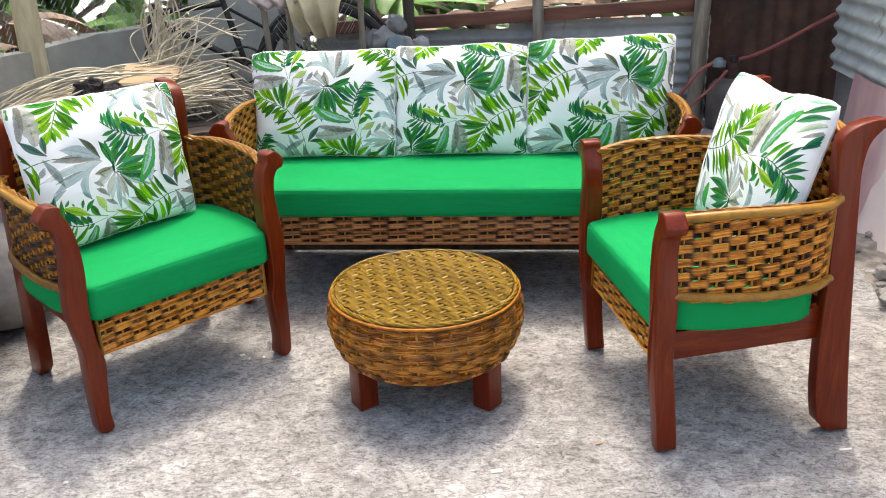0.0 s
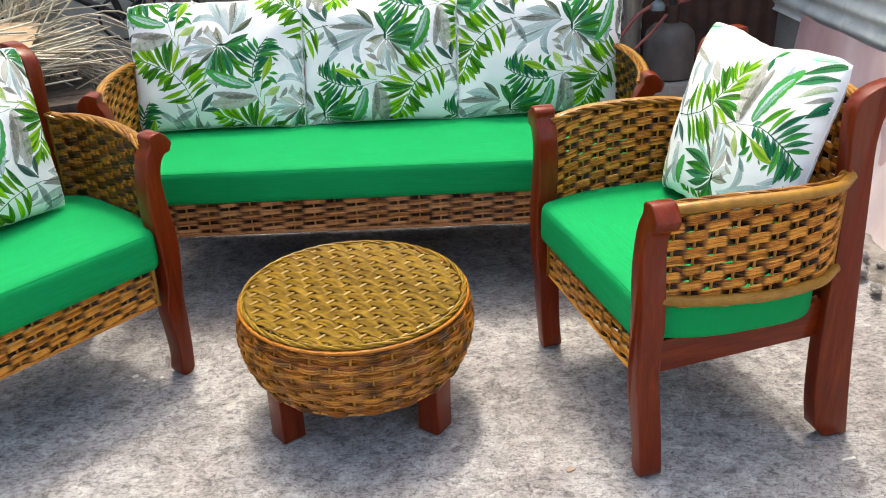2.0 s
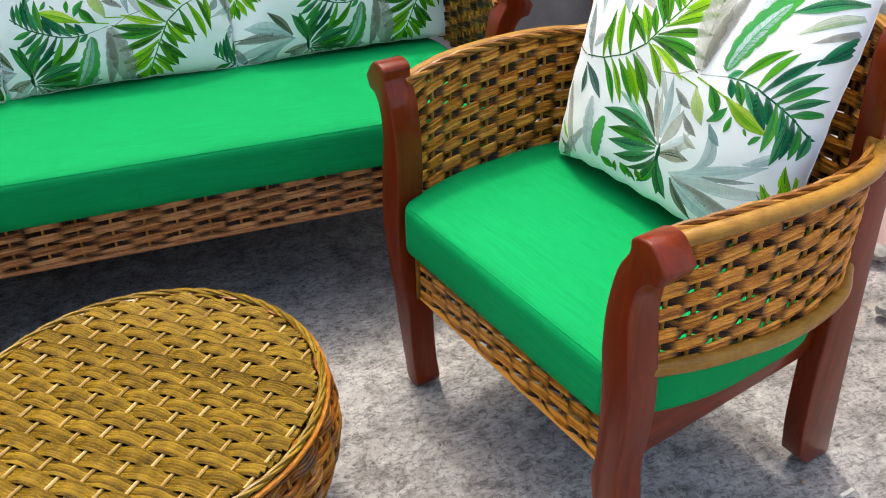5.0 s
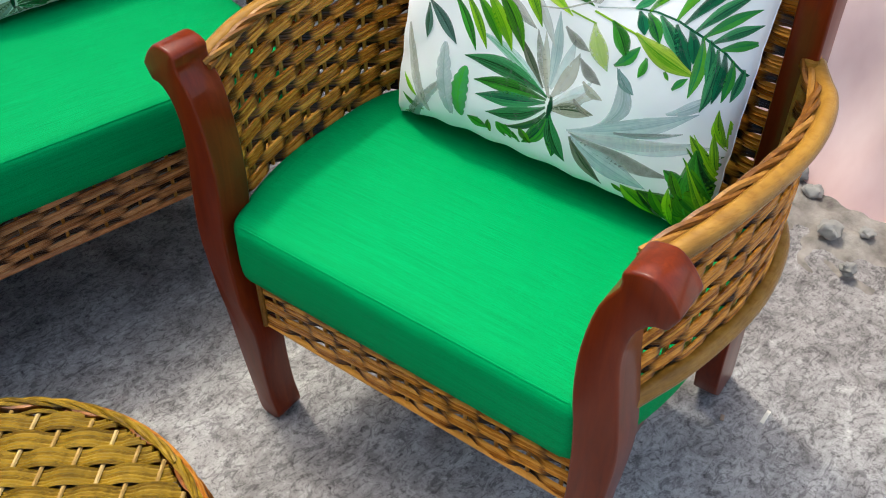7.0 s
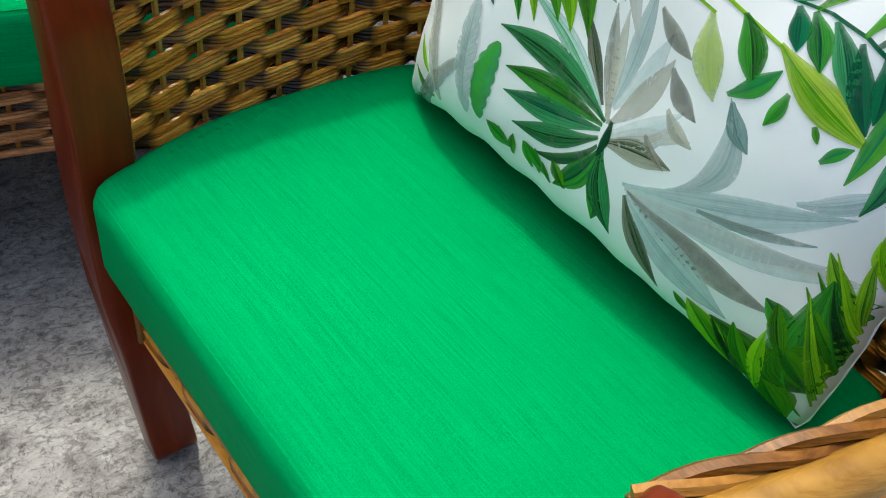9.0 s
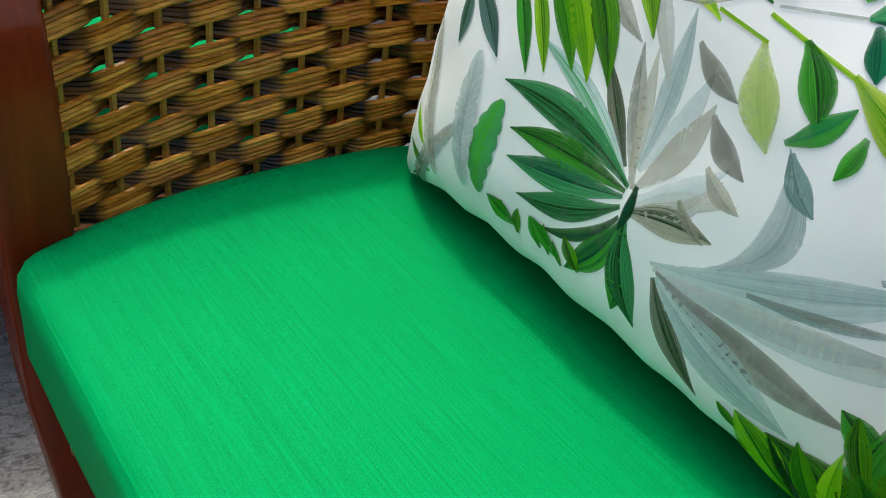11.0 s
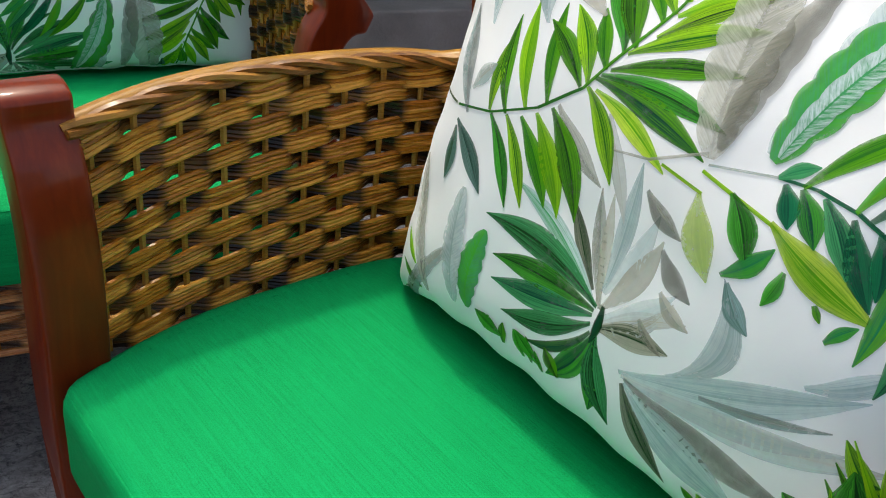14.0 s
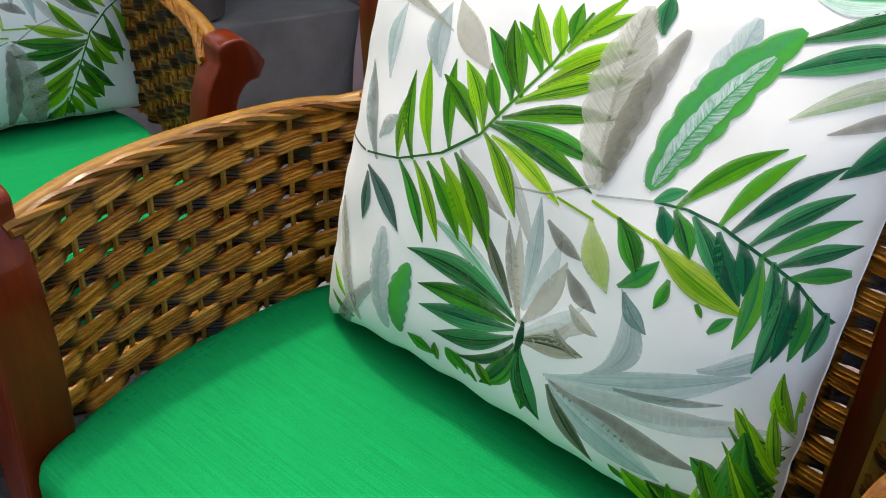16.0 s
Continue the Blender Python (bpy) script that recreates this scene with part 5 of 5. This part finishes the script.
plant(-1.55, 6.1, 1.15, 3, BANANA, 12, 0.2, "leafy green banana plant outside the fence")
plant(-0.45, 5.6, 1.05, 4, BANANA, 14, 0.15, "leafy green banana plant outside the fence")
plant(0.15, 5.4, 0.85, 5, DRYLEAF, 12, 0.12, "withered brown banana leaves outside the fence")
plant(0.85, 5.5, 0.9, 6, DRYLEAF, 12, 0.12, "withered brown banana leaves outside the fence")

def thicket(n, box, material, seed, label, size):
    """Tangled growth beyond the fence: many drooping blades at all heights."""
    q = random.Random(seed)
    sh = Shape()
    for _ in range(n):
        b = (q.uniform(box[0], box[1]), q.uniform(box[2], box[3]), q.uniform(0.0, box[4]))
        a = q.uniform(0, 2 * math.pi)
        L = size * q.uniform(0.6, 1.3)
        blade(sh, b, (b[0] + L * math.cos(a), b[1] + L * math.sin(a), b[2] + q.uniform(-0.1, 0.5)), 0.28 * L * q.uniform(0.6, 1.2), q.uniform(0.05, 0.4), q)
    return tagged(part("thicket", sh, material, sharp=80), label, "thicket", kind="stuff")


thicket(900, (-4.5, 2.6, 6.2, 7.6, 2.3), BANANA, 41, "tangled green banana growth beyond the fence", 0.55)
thicket(420, (-4.2, 2.4, 5.9, 7.0, 1.7), DRYLEAF, 42, "withered brown leaves tangled beyond the fence", 0.45)
thicket(420, (-4.4, -2.7, 2.4, 6.0, 1.9), DRYLEAF, 43, "withered brown leaves beside the fence", 0.45)
thicket(420, (-4.8, -2.9, 2.0, 6.0, 2.2), BANANA, 44, "green banana growth beside the fence", 0.5)

# ---------------- stored things behind the seats ----------------


def strips(n, base, tip, spread_b, spread_t, sag, r, seed):
    q = random.Random(seed)
    s = Shape()
    for _ in range(n):
        b = np.array(base) + [q.gauss(0, k) for k in spread_b]
        t = np.array(tip) + [q.gauss(0, k) for k in spread_t]
        k1 = q.gauss(0, 0.05)
        m = (b + t) / 2 + np.array([q.gauss(0, 0.03), q.gauss(0, 0.03), sag + k1])
        s.tube(spline([b, m, t], 5), r * q.uniform(0.6, 1.3), 4)
    return s


def stuff(name, shape, material, label, category):
    return tagged(part(name, shape, material), label, category, kind="stuff")


stuff("rattan_peelings", strips(170, (-1.78, 3.20, 0.63), (-1.08, 3.62, 0.72), (0.06, 0.06, 0.045), (0.10, 0.08, 0.05), 0.03, 0.0035, 1), STRAW, "heap of dried pale rattan peelings", "rattan strips")
stuff("rattan_peelings", strips(45, (-1.20, 3.58, 0.74), (-0.80, 3.80, 0.50), (0.08, 0.05, 0.03), (0.09, 0.07, 0.06), 0.06, 0.003, 2), STRAW, "dried rattan peelings trailing from the heap", "rattan strips")
stuff("rattan_sheaf", strips(38, (-1.24, 3.78, 0.62), (-1.22, 3.72, 1.04), (0.03, 0.03, 0.04), (0.045, 0.04, 0.06), 0.0, 0.0035, 3), STRAW, "upright sheaf of pale rattan strips", "rattan strips")
stuff("rattan_peelings", strips(26, (-1.25, 3.6, 0.80), (-0.95, 3.7, 0.95), (0.10, 0.05, 0.03), (0.12, 0.06, 0.06), 0.02, 0.0028, 4), STRAW, "stray rattan strips sticking up from the heap", "rattan strips")


def lump(name, label, category, material, c, size, seed, rough=0.22, flat=True):
    """A sack, stone or clod: an uneven rounded body resting on what lies below."""
    s = Shape()
    nu, nv = 22, 14

    def fn(u, v):
        a, b = 2 * math.pi * u, math.pi * (v - 0.5)
        d = Vector((math.cos(a) * math.cos(b), math.sin(a) * math.cos(b), math.sin(b)))
        k = 1 + rough * noise.noise(d * 1.6 + Vector((seed, 0, 0))) + 0.4 * rough * noise.noise(d * 4 + Vector((0, seed, 0)))
        return (c[0] + size[0] * d.x * k, c[1] + size[1] * d.y * k, max(c[2] + size[2] * d.z * k, c[2] - size[2] * 0.85 if flat else -9))
    s.grid(fn, nu, nv)
    ob = welded(part(name, s, material), 0.0005)
    return tagged(ob, label, category)


bench = thing("work_bench", "rough dark timber bench under the rattan heap", "bench", pose(-1.42, 3.46, 0, 0, 0, 22))
for k in range(4):
    part("plank", Shape().box(-0.46, 0.46, -0.24 + 0.12 * k, -0.13 + 0.12 * k, 0.55, 0.58), DARKWOOD, bench, bevel=0.003)
for sx in (-0.4, 0.4):
    for sy in (-0.2, 0.2):
        part("leg", Shape().box(sx - 0.03, sx + 0.03, sy - 0.03, sy + 0.03, 0, 0.55), DARKWOOD, bench, bevel=0.003)

s = Shape()
s.add([(-0.11, -0.07, 0.0), (0.10, -0.08, -0.02), (0.12, 0.08, 0.03), (-0.10, 0.09, 0.05), (-0.11, -0.07, 0.006), (0.10, -0.08, -0.014), (0.12, 0.08, 0.036), (-0.10, 0.09, 0.056), (-0.11, -0.09, -0.05), (0.10, -0.10, -0.07)],
      [(3, 2, 1, 0), (4, 5, 6, 7), (1, 2, 6, 5), (2, 3, 7, 6), (3, 0, 4, 7), (0, 1, 9, 8), (4, 8, 9, 5), (0, 8, 4), (1, 5, 9)])
card = part("cardboard_flap", s, CARD)
card.matrix_world = pose(-1.215, 3.50, 0.775, 0, 0, 12)
tagged(card, "torn brown cardboard flap on the rattan heap", "cardboard")
lump("coir_clump", "black fibrous clump lying on the rattan heap", "fibre", SOOT, (-1.40, 3.33, 0.775), (0.07, 0.05, 0.035), 3, 0.5)
lump("coir_clump", "black fibrous clump lying on the rattan heap", "fibre", SOOT, (-1.31, 3.34, 0.760), (0.055, 0.05, 0.03), 8, 0.5)
for c, sz, sd in (((-1.66, 2.86, 0.17), (0.20, 0.30, 0.20), 1), ((-1.62, 2.45, 0.13), (0.16, 0.20, 0.15), 2), ((-1.72, 2.62, 0.34), (0.16, 0.24, 0.12), 3), ((-1.50, 2.12, 0.07), (0.12, 0.14, 0.08), 4), ((-1.68, 3.10, 0.38), (0.18, 0.20, 0.14), 5)):
    lump("sack", "dusty grey sack slumped by the low wall", "sack", SACK, c, sz, sd)

# lattice crate
crate = thing("lattice_crate", "grey plastic lattice crate behind the armchair", "crate", pose(-1.17, 3.86, 0.0, 0, 0, 18))
part("base_block", Shape().box(-0.16, 0.16, -0.12, 0.12, 0.0, 0.31), DARKWOOD, crate, bevel=0.004)
for z in (0.32, 0.64):
    part("rim", Shape().tube([(-0.16, -0.12, z), (0.16, -0.12, z), (0.16, 0.12, z), (-0.16, 0.12, z), (-0.16, -0.12, z)], 0.008, 6), GREYPLASTIC, crate)
for y in (-0.12, 0.12):
    for k in range(-5, 8):
        for sg in (-1, 1):
            x0, x1 = -0.16 + k * 0.045, -0.16 + k * 0.045 + 0.14
            z0, z1 = (0.32, 0.64) if sg > 0 else (0.64, 0.32)
            f0, f1 = max(0, (-0.16 - x0) / 0.14), min(1, (0.16 - x0) / 0.14)
            if f1 - f0 > 0.08:
                part("slat", Shape().tube([(x0 + 0.14 * f0, y, z0 + (z1 - z0) * f0), (x0 + 0.14 * f1, y, z0 + (z1 - z0) * f1)], 0.0045, 5), GREYPLASTIC, crate)

# bicycle, leaning, with a grey board behind
board = part("board", Shape().box(-0.36, 0.20, -0.012, 0.012, 0.0, 1.02), TARP, bevel=0.003)
board.matrix_world = pose(-0.98, 4.42, 0, -6, 0, 8)
tagged(board, "grey weathered board leaning behind the bicycle", "board")
bike = thing("bicycle", "old black bicycle without saddle behind the sofa", "bicycle", pose(-1.02, 4.16, 0.36, 0, 0, 14))
for nm, a, b, r in (("top_tube", (-0.36, 0, 0.62), (-0.06, 0, 0.645), 0.015), ("down_tube", (-0.36, 0, 0.58), (0.02, 0, 0.36), 0.016), ("seat_tube", (-0.06, 0, 0.68), (0.02, 0, 0.36), 0.015), ("chain_stay", (0.02, 0.03, 0.36), (0.42, 0.03, 0.34), 0.009), ("seat_stay", (-0.05, 0.02, 0.63), (0.42, 0.03, 0.34), 0.008), ("fork", (-0.37, 0, 0.66), (-0.46, 0, 0.30), 0.013), ("crank", (0.02, -0.05, 0.36), (0.13, -0.05, 0.46), 0.009), ("handlebar", (-0.37, -0.22, 0.74), (-0.37, 0.22, 0.74), 0.012)):
    part(nm, Shape().tube(spline([a, tuple((p + q) / 2 for p, q in zip(a, b)), b], 4), r, 10), IRON, bike)
for cx in (0.42,):
    cz = 0.30
    ringp = [(cx + 0.31 * math.cos(a), 0.0, cz + 0.31 * math.sin(a)) for a in np.linspace(0, 2 * math.pi, 49)]
    wheel = part("tyre", Shape().tube(ringp, 0.019, 8, False), RUBBER, bike)
    ringp = [(cx + 0.29 * math.cos(a), 0.0, cz + 0.29 * math.sin(a)) for a in np.linspace(0, 2 * math.pi, 49)]
    part("rim", Shape().tube(ringp, 0.009, 6, False), IRON, bike)
    for k in range(18):
        a = k * 2 * math.pi / 18
        part("spoke", Shape().tube([(cx, 0, cz), (cx + 0.288 * math.cos(a), 0, cz + 0.288 * math.sin(a))], 0.0015, 4), WIRE, bike)
ringp = [(0.02 + 0.085 * math.cos(a), -0.03, 0.36 + 0.085 * math.sin(a)) for a in np.linspace(0, 2 * math.pi, 33)]
part("chainring", Shape().tube(ringp, 0.006, 6, False), IRON, bike)
part("fender", Shape().tube([(0.42 + 0.345 * math.cos(a), 0, 0.30 + 0.345 * math.sin(a)) for a in np.linspace(0.6, 3.0, 20)], 0.012, 6), IRON, bike)
for sx in (-0.30, 0.30):
    part("prop_block", Shape().box(sx - 0.1, sx + 0.1, -0.06, 0.06, -0.36, -0.02), DARKWOOD, bike, bevel=0.004)

# wire cage with cloths over it
cage = thing("wire_cage", "wire-mesh cage on pale poles with diamond netting", "cage", pose(-0.62, 4.22, 0, 0, 0, -4))
for x, lean in ((-0.20, 0.05), (-0.10, 0.03), (0.20, -0.02)):
    part("pole", Shape().tube([(x, -0.13, 0), (x - lean, -0.13, 1.12)], 0.014, 8), POSTWOOD, cage)
    part("pole", Shape().tube([(x, 0.13, 0), (x - lean, 0.13, 1.12)], 0.014, 8), POSTWOOD, cage)
net = Shape()
for k in range(-16, 17):
    for sg in (-1, 1):
        a, b = (k * 0.026, 0.35), (k * 0.026 + sg * 0.5, 1.10)
        pts = [(a[0] + (b[0] - a[0]) * f, -0.135, a[1] + (b[1] - a[1]) * f) for f in np.linspace(0, 1, 24)]
        pts = [p for p in pts if -0.2 <= p[0] <= 0.2]
        if len(pts) > 1:
            net.tube([pts[0], pts[-1]], 0.0016, 4, False)
tagged(part("netting", net, WIRE, cage), "diamond wire netting", kind="stuff")


def drape(name, label, material, c, w, h, turn, seed):
    """A cloth hung over an edge, gathered into folds."""
    s = Shape()
    for th in (0.0, 0.003):
        def fn(u, v):
            x = (u - 0.5) * w * (1 - 0.45 * v)
            fold = 0.022 * math.sin(u * 17 + 2 * noise.noise(Vector((u * 3, v, seed)))) * (0.4 + v)
            z = -h * v * (0.75 + 0.45 * noise.noise(Vector((u * 2.3, 0, seed)))) + 0.03 * math.exp(-(v * 6) ** 2)
            return (x + 0.06 * v * noise.noise(Vector((v * 2, u, seed))), -0.02 + fold - 0.03 * math.sin(math.pi * v) + th, z)
        s.grid(fn, 44, 26)
    ob = part(name, s, material, sharp=80)
    ob.matrix_world = pose(*c, 0, 0, turn)
    return tagged(ob, label, "cloth")


drape("draped_cloth", "crumpled ochre cloth hanging over the wire cage", CLOTH, (-0.60, 4.04, 1.08), 0.30, 0.30, -6, 2)
drape("draped_cloth", "faded pink cloth hanging over the wire cage", ROSE, (-0.80, 4.06, 1.06), 0.30, 0.09, 4, 5)
stack = part("block_stack", Shape().box(-0.46, -0.10, 4.20, 4.50, 0.0, 0.72), DARKWOOD, bevel=0.01)
tagged(stack, "dark timber stack carrying dusty junk", "timber")
for c, sz, sd in (((-0.34, 4.30, 0.79), (0.065, 0.06, 0.065), 1), ((-0.25, 4.27, 0.775), (0.05, 0.05, 0.05), 2), ((-0.17, 4.30, 0.765), (0.055, 0.05, 0.042), 3), ((-0.40, 4.34, 0.80), (0.05, 0.05, 0.07), 4), ((-0.29, 4.36, 0.86), (0.05, 0.05, 0.05), 5)):
    lump("stone", "dusty grey stone on the timber stack", "stone", STONE, c, sz, sd, 0.35)
can = part("paint_can", Shape().tube([(0, 0, 0), (0, 0, 0.085), (0, 0, 0.086)], [0.04, 0.04, 0.034], 20), BLUEGREY)
can.matrix_world = pose(-0.285, 4.225, 0.785, 80, 0, 12)
tagged(can, "grey metal can lying on its side", "can")

# gas tank with valve and hose on the ledge
tank = thing("gas_tank", "squat rusty gas tank with a valve and red hose", "gas tank", pose(1.375, 4.43, 0.30))
prof = [(0.09, 0.0), (0.112, 0.01), (0.116, 0.05), (0.116, 0.17), (0.108, 0.21), (0.08, 0.24), (0.04, 0.252), (0.03, 0.254)]
part("body", Shape().tube([(0, 0, z) for r, z in prof], [r for r, z in prof], 28), TANKPAINT, tank)
part("collar", Shape().tube([(0, 0, 0.25), (0, 0, 0.33)], 0.036, 16), RUSTED, tank)
part("valve", Shape().tube([(0, 0, 0.33), (0, 0, 0.36)], 0.016, 12), IRON, tank)
part("regulator", Shape().tube([(-0.075, -0.03, 0.315), (-0.075, -0.03, 0.335), (-0.075, -0.03, 0.345), (-0.075, -0.03, 0.358)], [0.032, 0.034, 0.028, 0.012], 18), BLUEGREY, tank)
part("hose", Shape().tube(spline([(0.02, -0.02, 0.345), (0.10, -0.01, 0.365), (0.22, 0.02, 0.41), (0.36, 0.06, 0.475), (0.50, 0.09, 0.54)], 8), 0.009, 8), HOSE, tank)
part("hose", Shape().tube(spline([(-0.10, -0.03, 0.335), (-0.17, -0.05, 0.30), (-0.24, -0.07, 0.22), (-0.30, -0.06, 0.12), (-0.36, 0.0, 0.012)], 8), 0.009, 8), HOSE, tank)
part("hose", Shape().tube(spline([(-0.04, -0.06, 0.30), (-0.12, -0.09, 0.22), (-0.22, -0.11, 0.13), (-0.27, -0.10, 0.012)], 8), 0.007, 8), HOSE, tank)
for x, y, t in ((1.10, 4.40, 20), (1.17, 4.36, -40)):
    rg = Shape()
    rg.grid(lambda u, v: (-0.06 + 0.12 * u, -0.04 + 0.08 * v, 0.306 + 0.012 * noise.noise(Vector((u * 4, v * 4, x)))), 8, 8)
    ob = part("paper_scrap", rg, CHIP)
    ob.matrix_world = pose(x, y, 0, 0, 0, t)
    tagged(ob, "crumpled pale paper scrap on the ledge", "paper")

# earth and rubble along the side wall, chips on the floor
er = Shape()
er.grid(lambda u, v: (1.50 + 0.42 * u, 1.8 + 2.5 * v, -0.012 + (u ** 1.3) * 0.055 * (0.6 + 0.8 * noise.noise(Vector((u * 3, v * 8, 1)))) + 0.016 * noise.noise(Vector((u * 12, v * 50, 2)))), 40, 160)
tagged(part("earth_bank", er, EARTH), "crumbled earth and rubble along the wall", "earth", kind="structure")
q = random.Random(9)
for k in range(26):
    r = q.uniform(0.012, 0.035)
    lump("stone", "small grey stone in the rubble", "stone", STONE, (q.uniform(1.58, 1.80), q.uniform(2.0, 3.6), r * 0.75 + 0.012), (r, r * q.uniform(0.7, 1.2), r * 0.8), k + 20, 0.4)
for x, y, L, w, t, m, lb in ((1.151, 2.040, 0.034, 0.007, 10, CHIP, "white"), (-0.662, 2.567, 0.018, 0.012, 30, CHIP, "white"), (-0.632, 2.545, 0.010, 0.006, 70, CHIP, "white"), (-0.585, 2.555, 0.009, 0.006, 10, CHIP, "white"), (0.489, 2.059, 0.022, 0.009, 25, DRYLEAF, "brown"), (1.095, 2.09, 0.012, 0.007, 25, DRYLEAF, "brown"), (0.205, 1.93, 0.03, 0.014, 12, CHIP, "white"), (-0.95, 1.86, 0.012, 0.01, 12, CHIP, "white"), (0.62, 1.78, 0.012, 0.008, 40, DRYLEAF, "brown")):
    s = Shape().box(-L / 2, L / 2, -w / 2, w / 2, 0, 0.004)
    ob = part("wood_chip", s, m, bevel=0.001)
    ob.matrix_world = pose(x, y, floor_height(x, y) - 0.0025, 0, 0, t)
    tagged(ob, lb + " wood chip lying on the concrete floor", "chip", "chips on the floor")
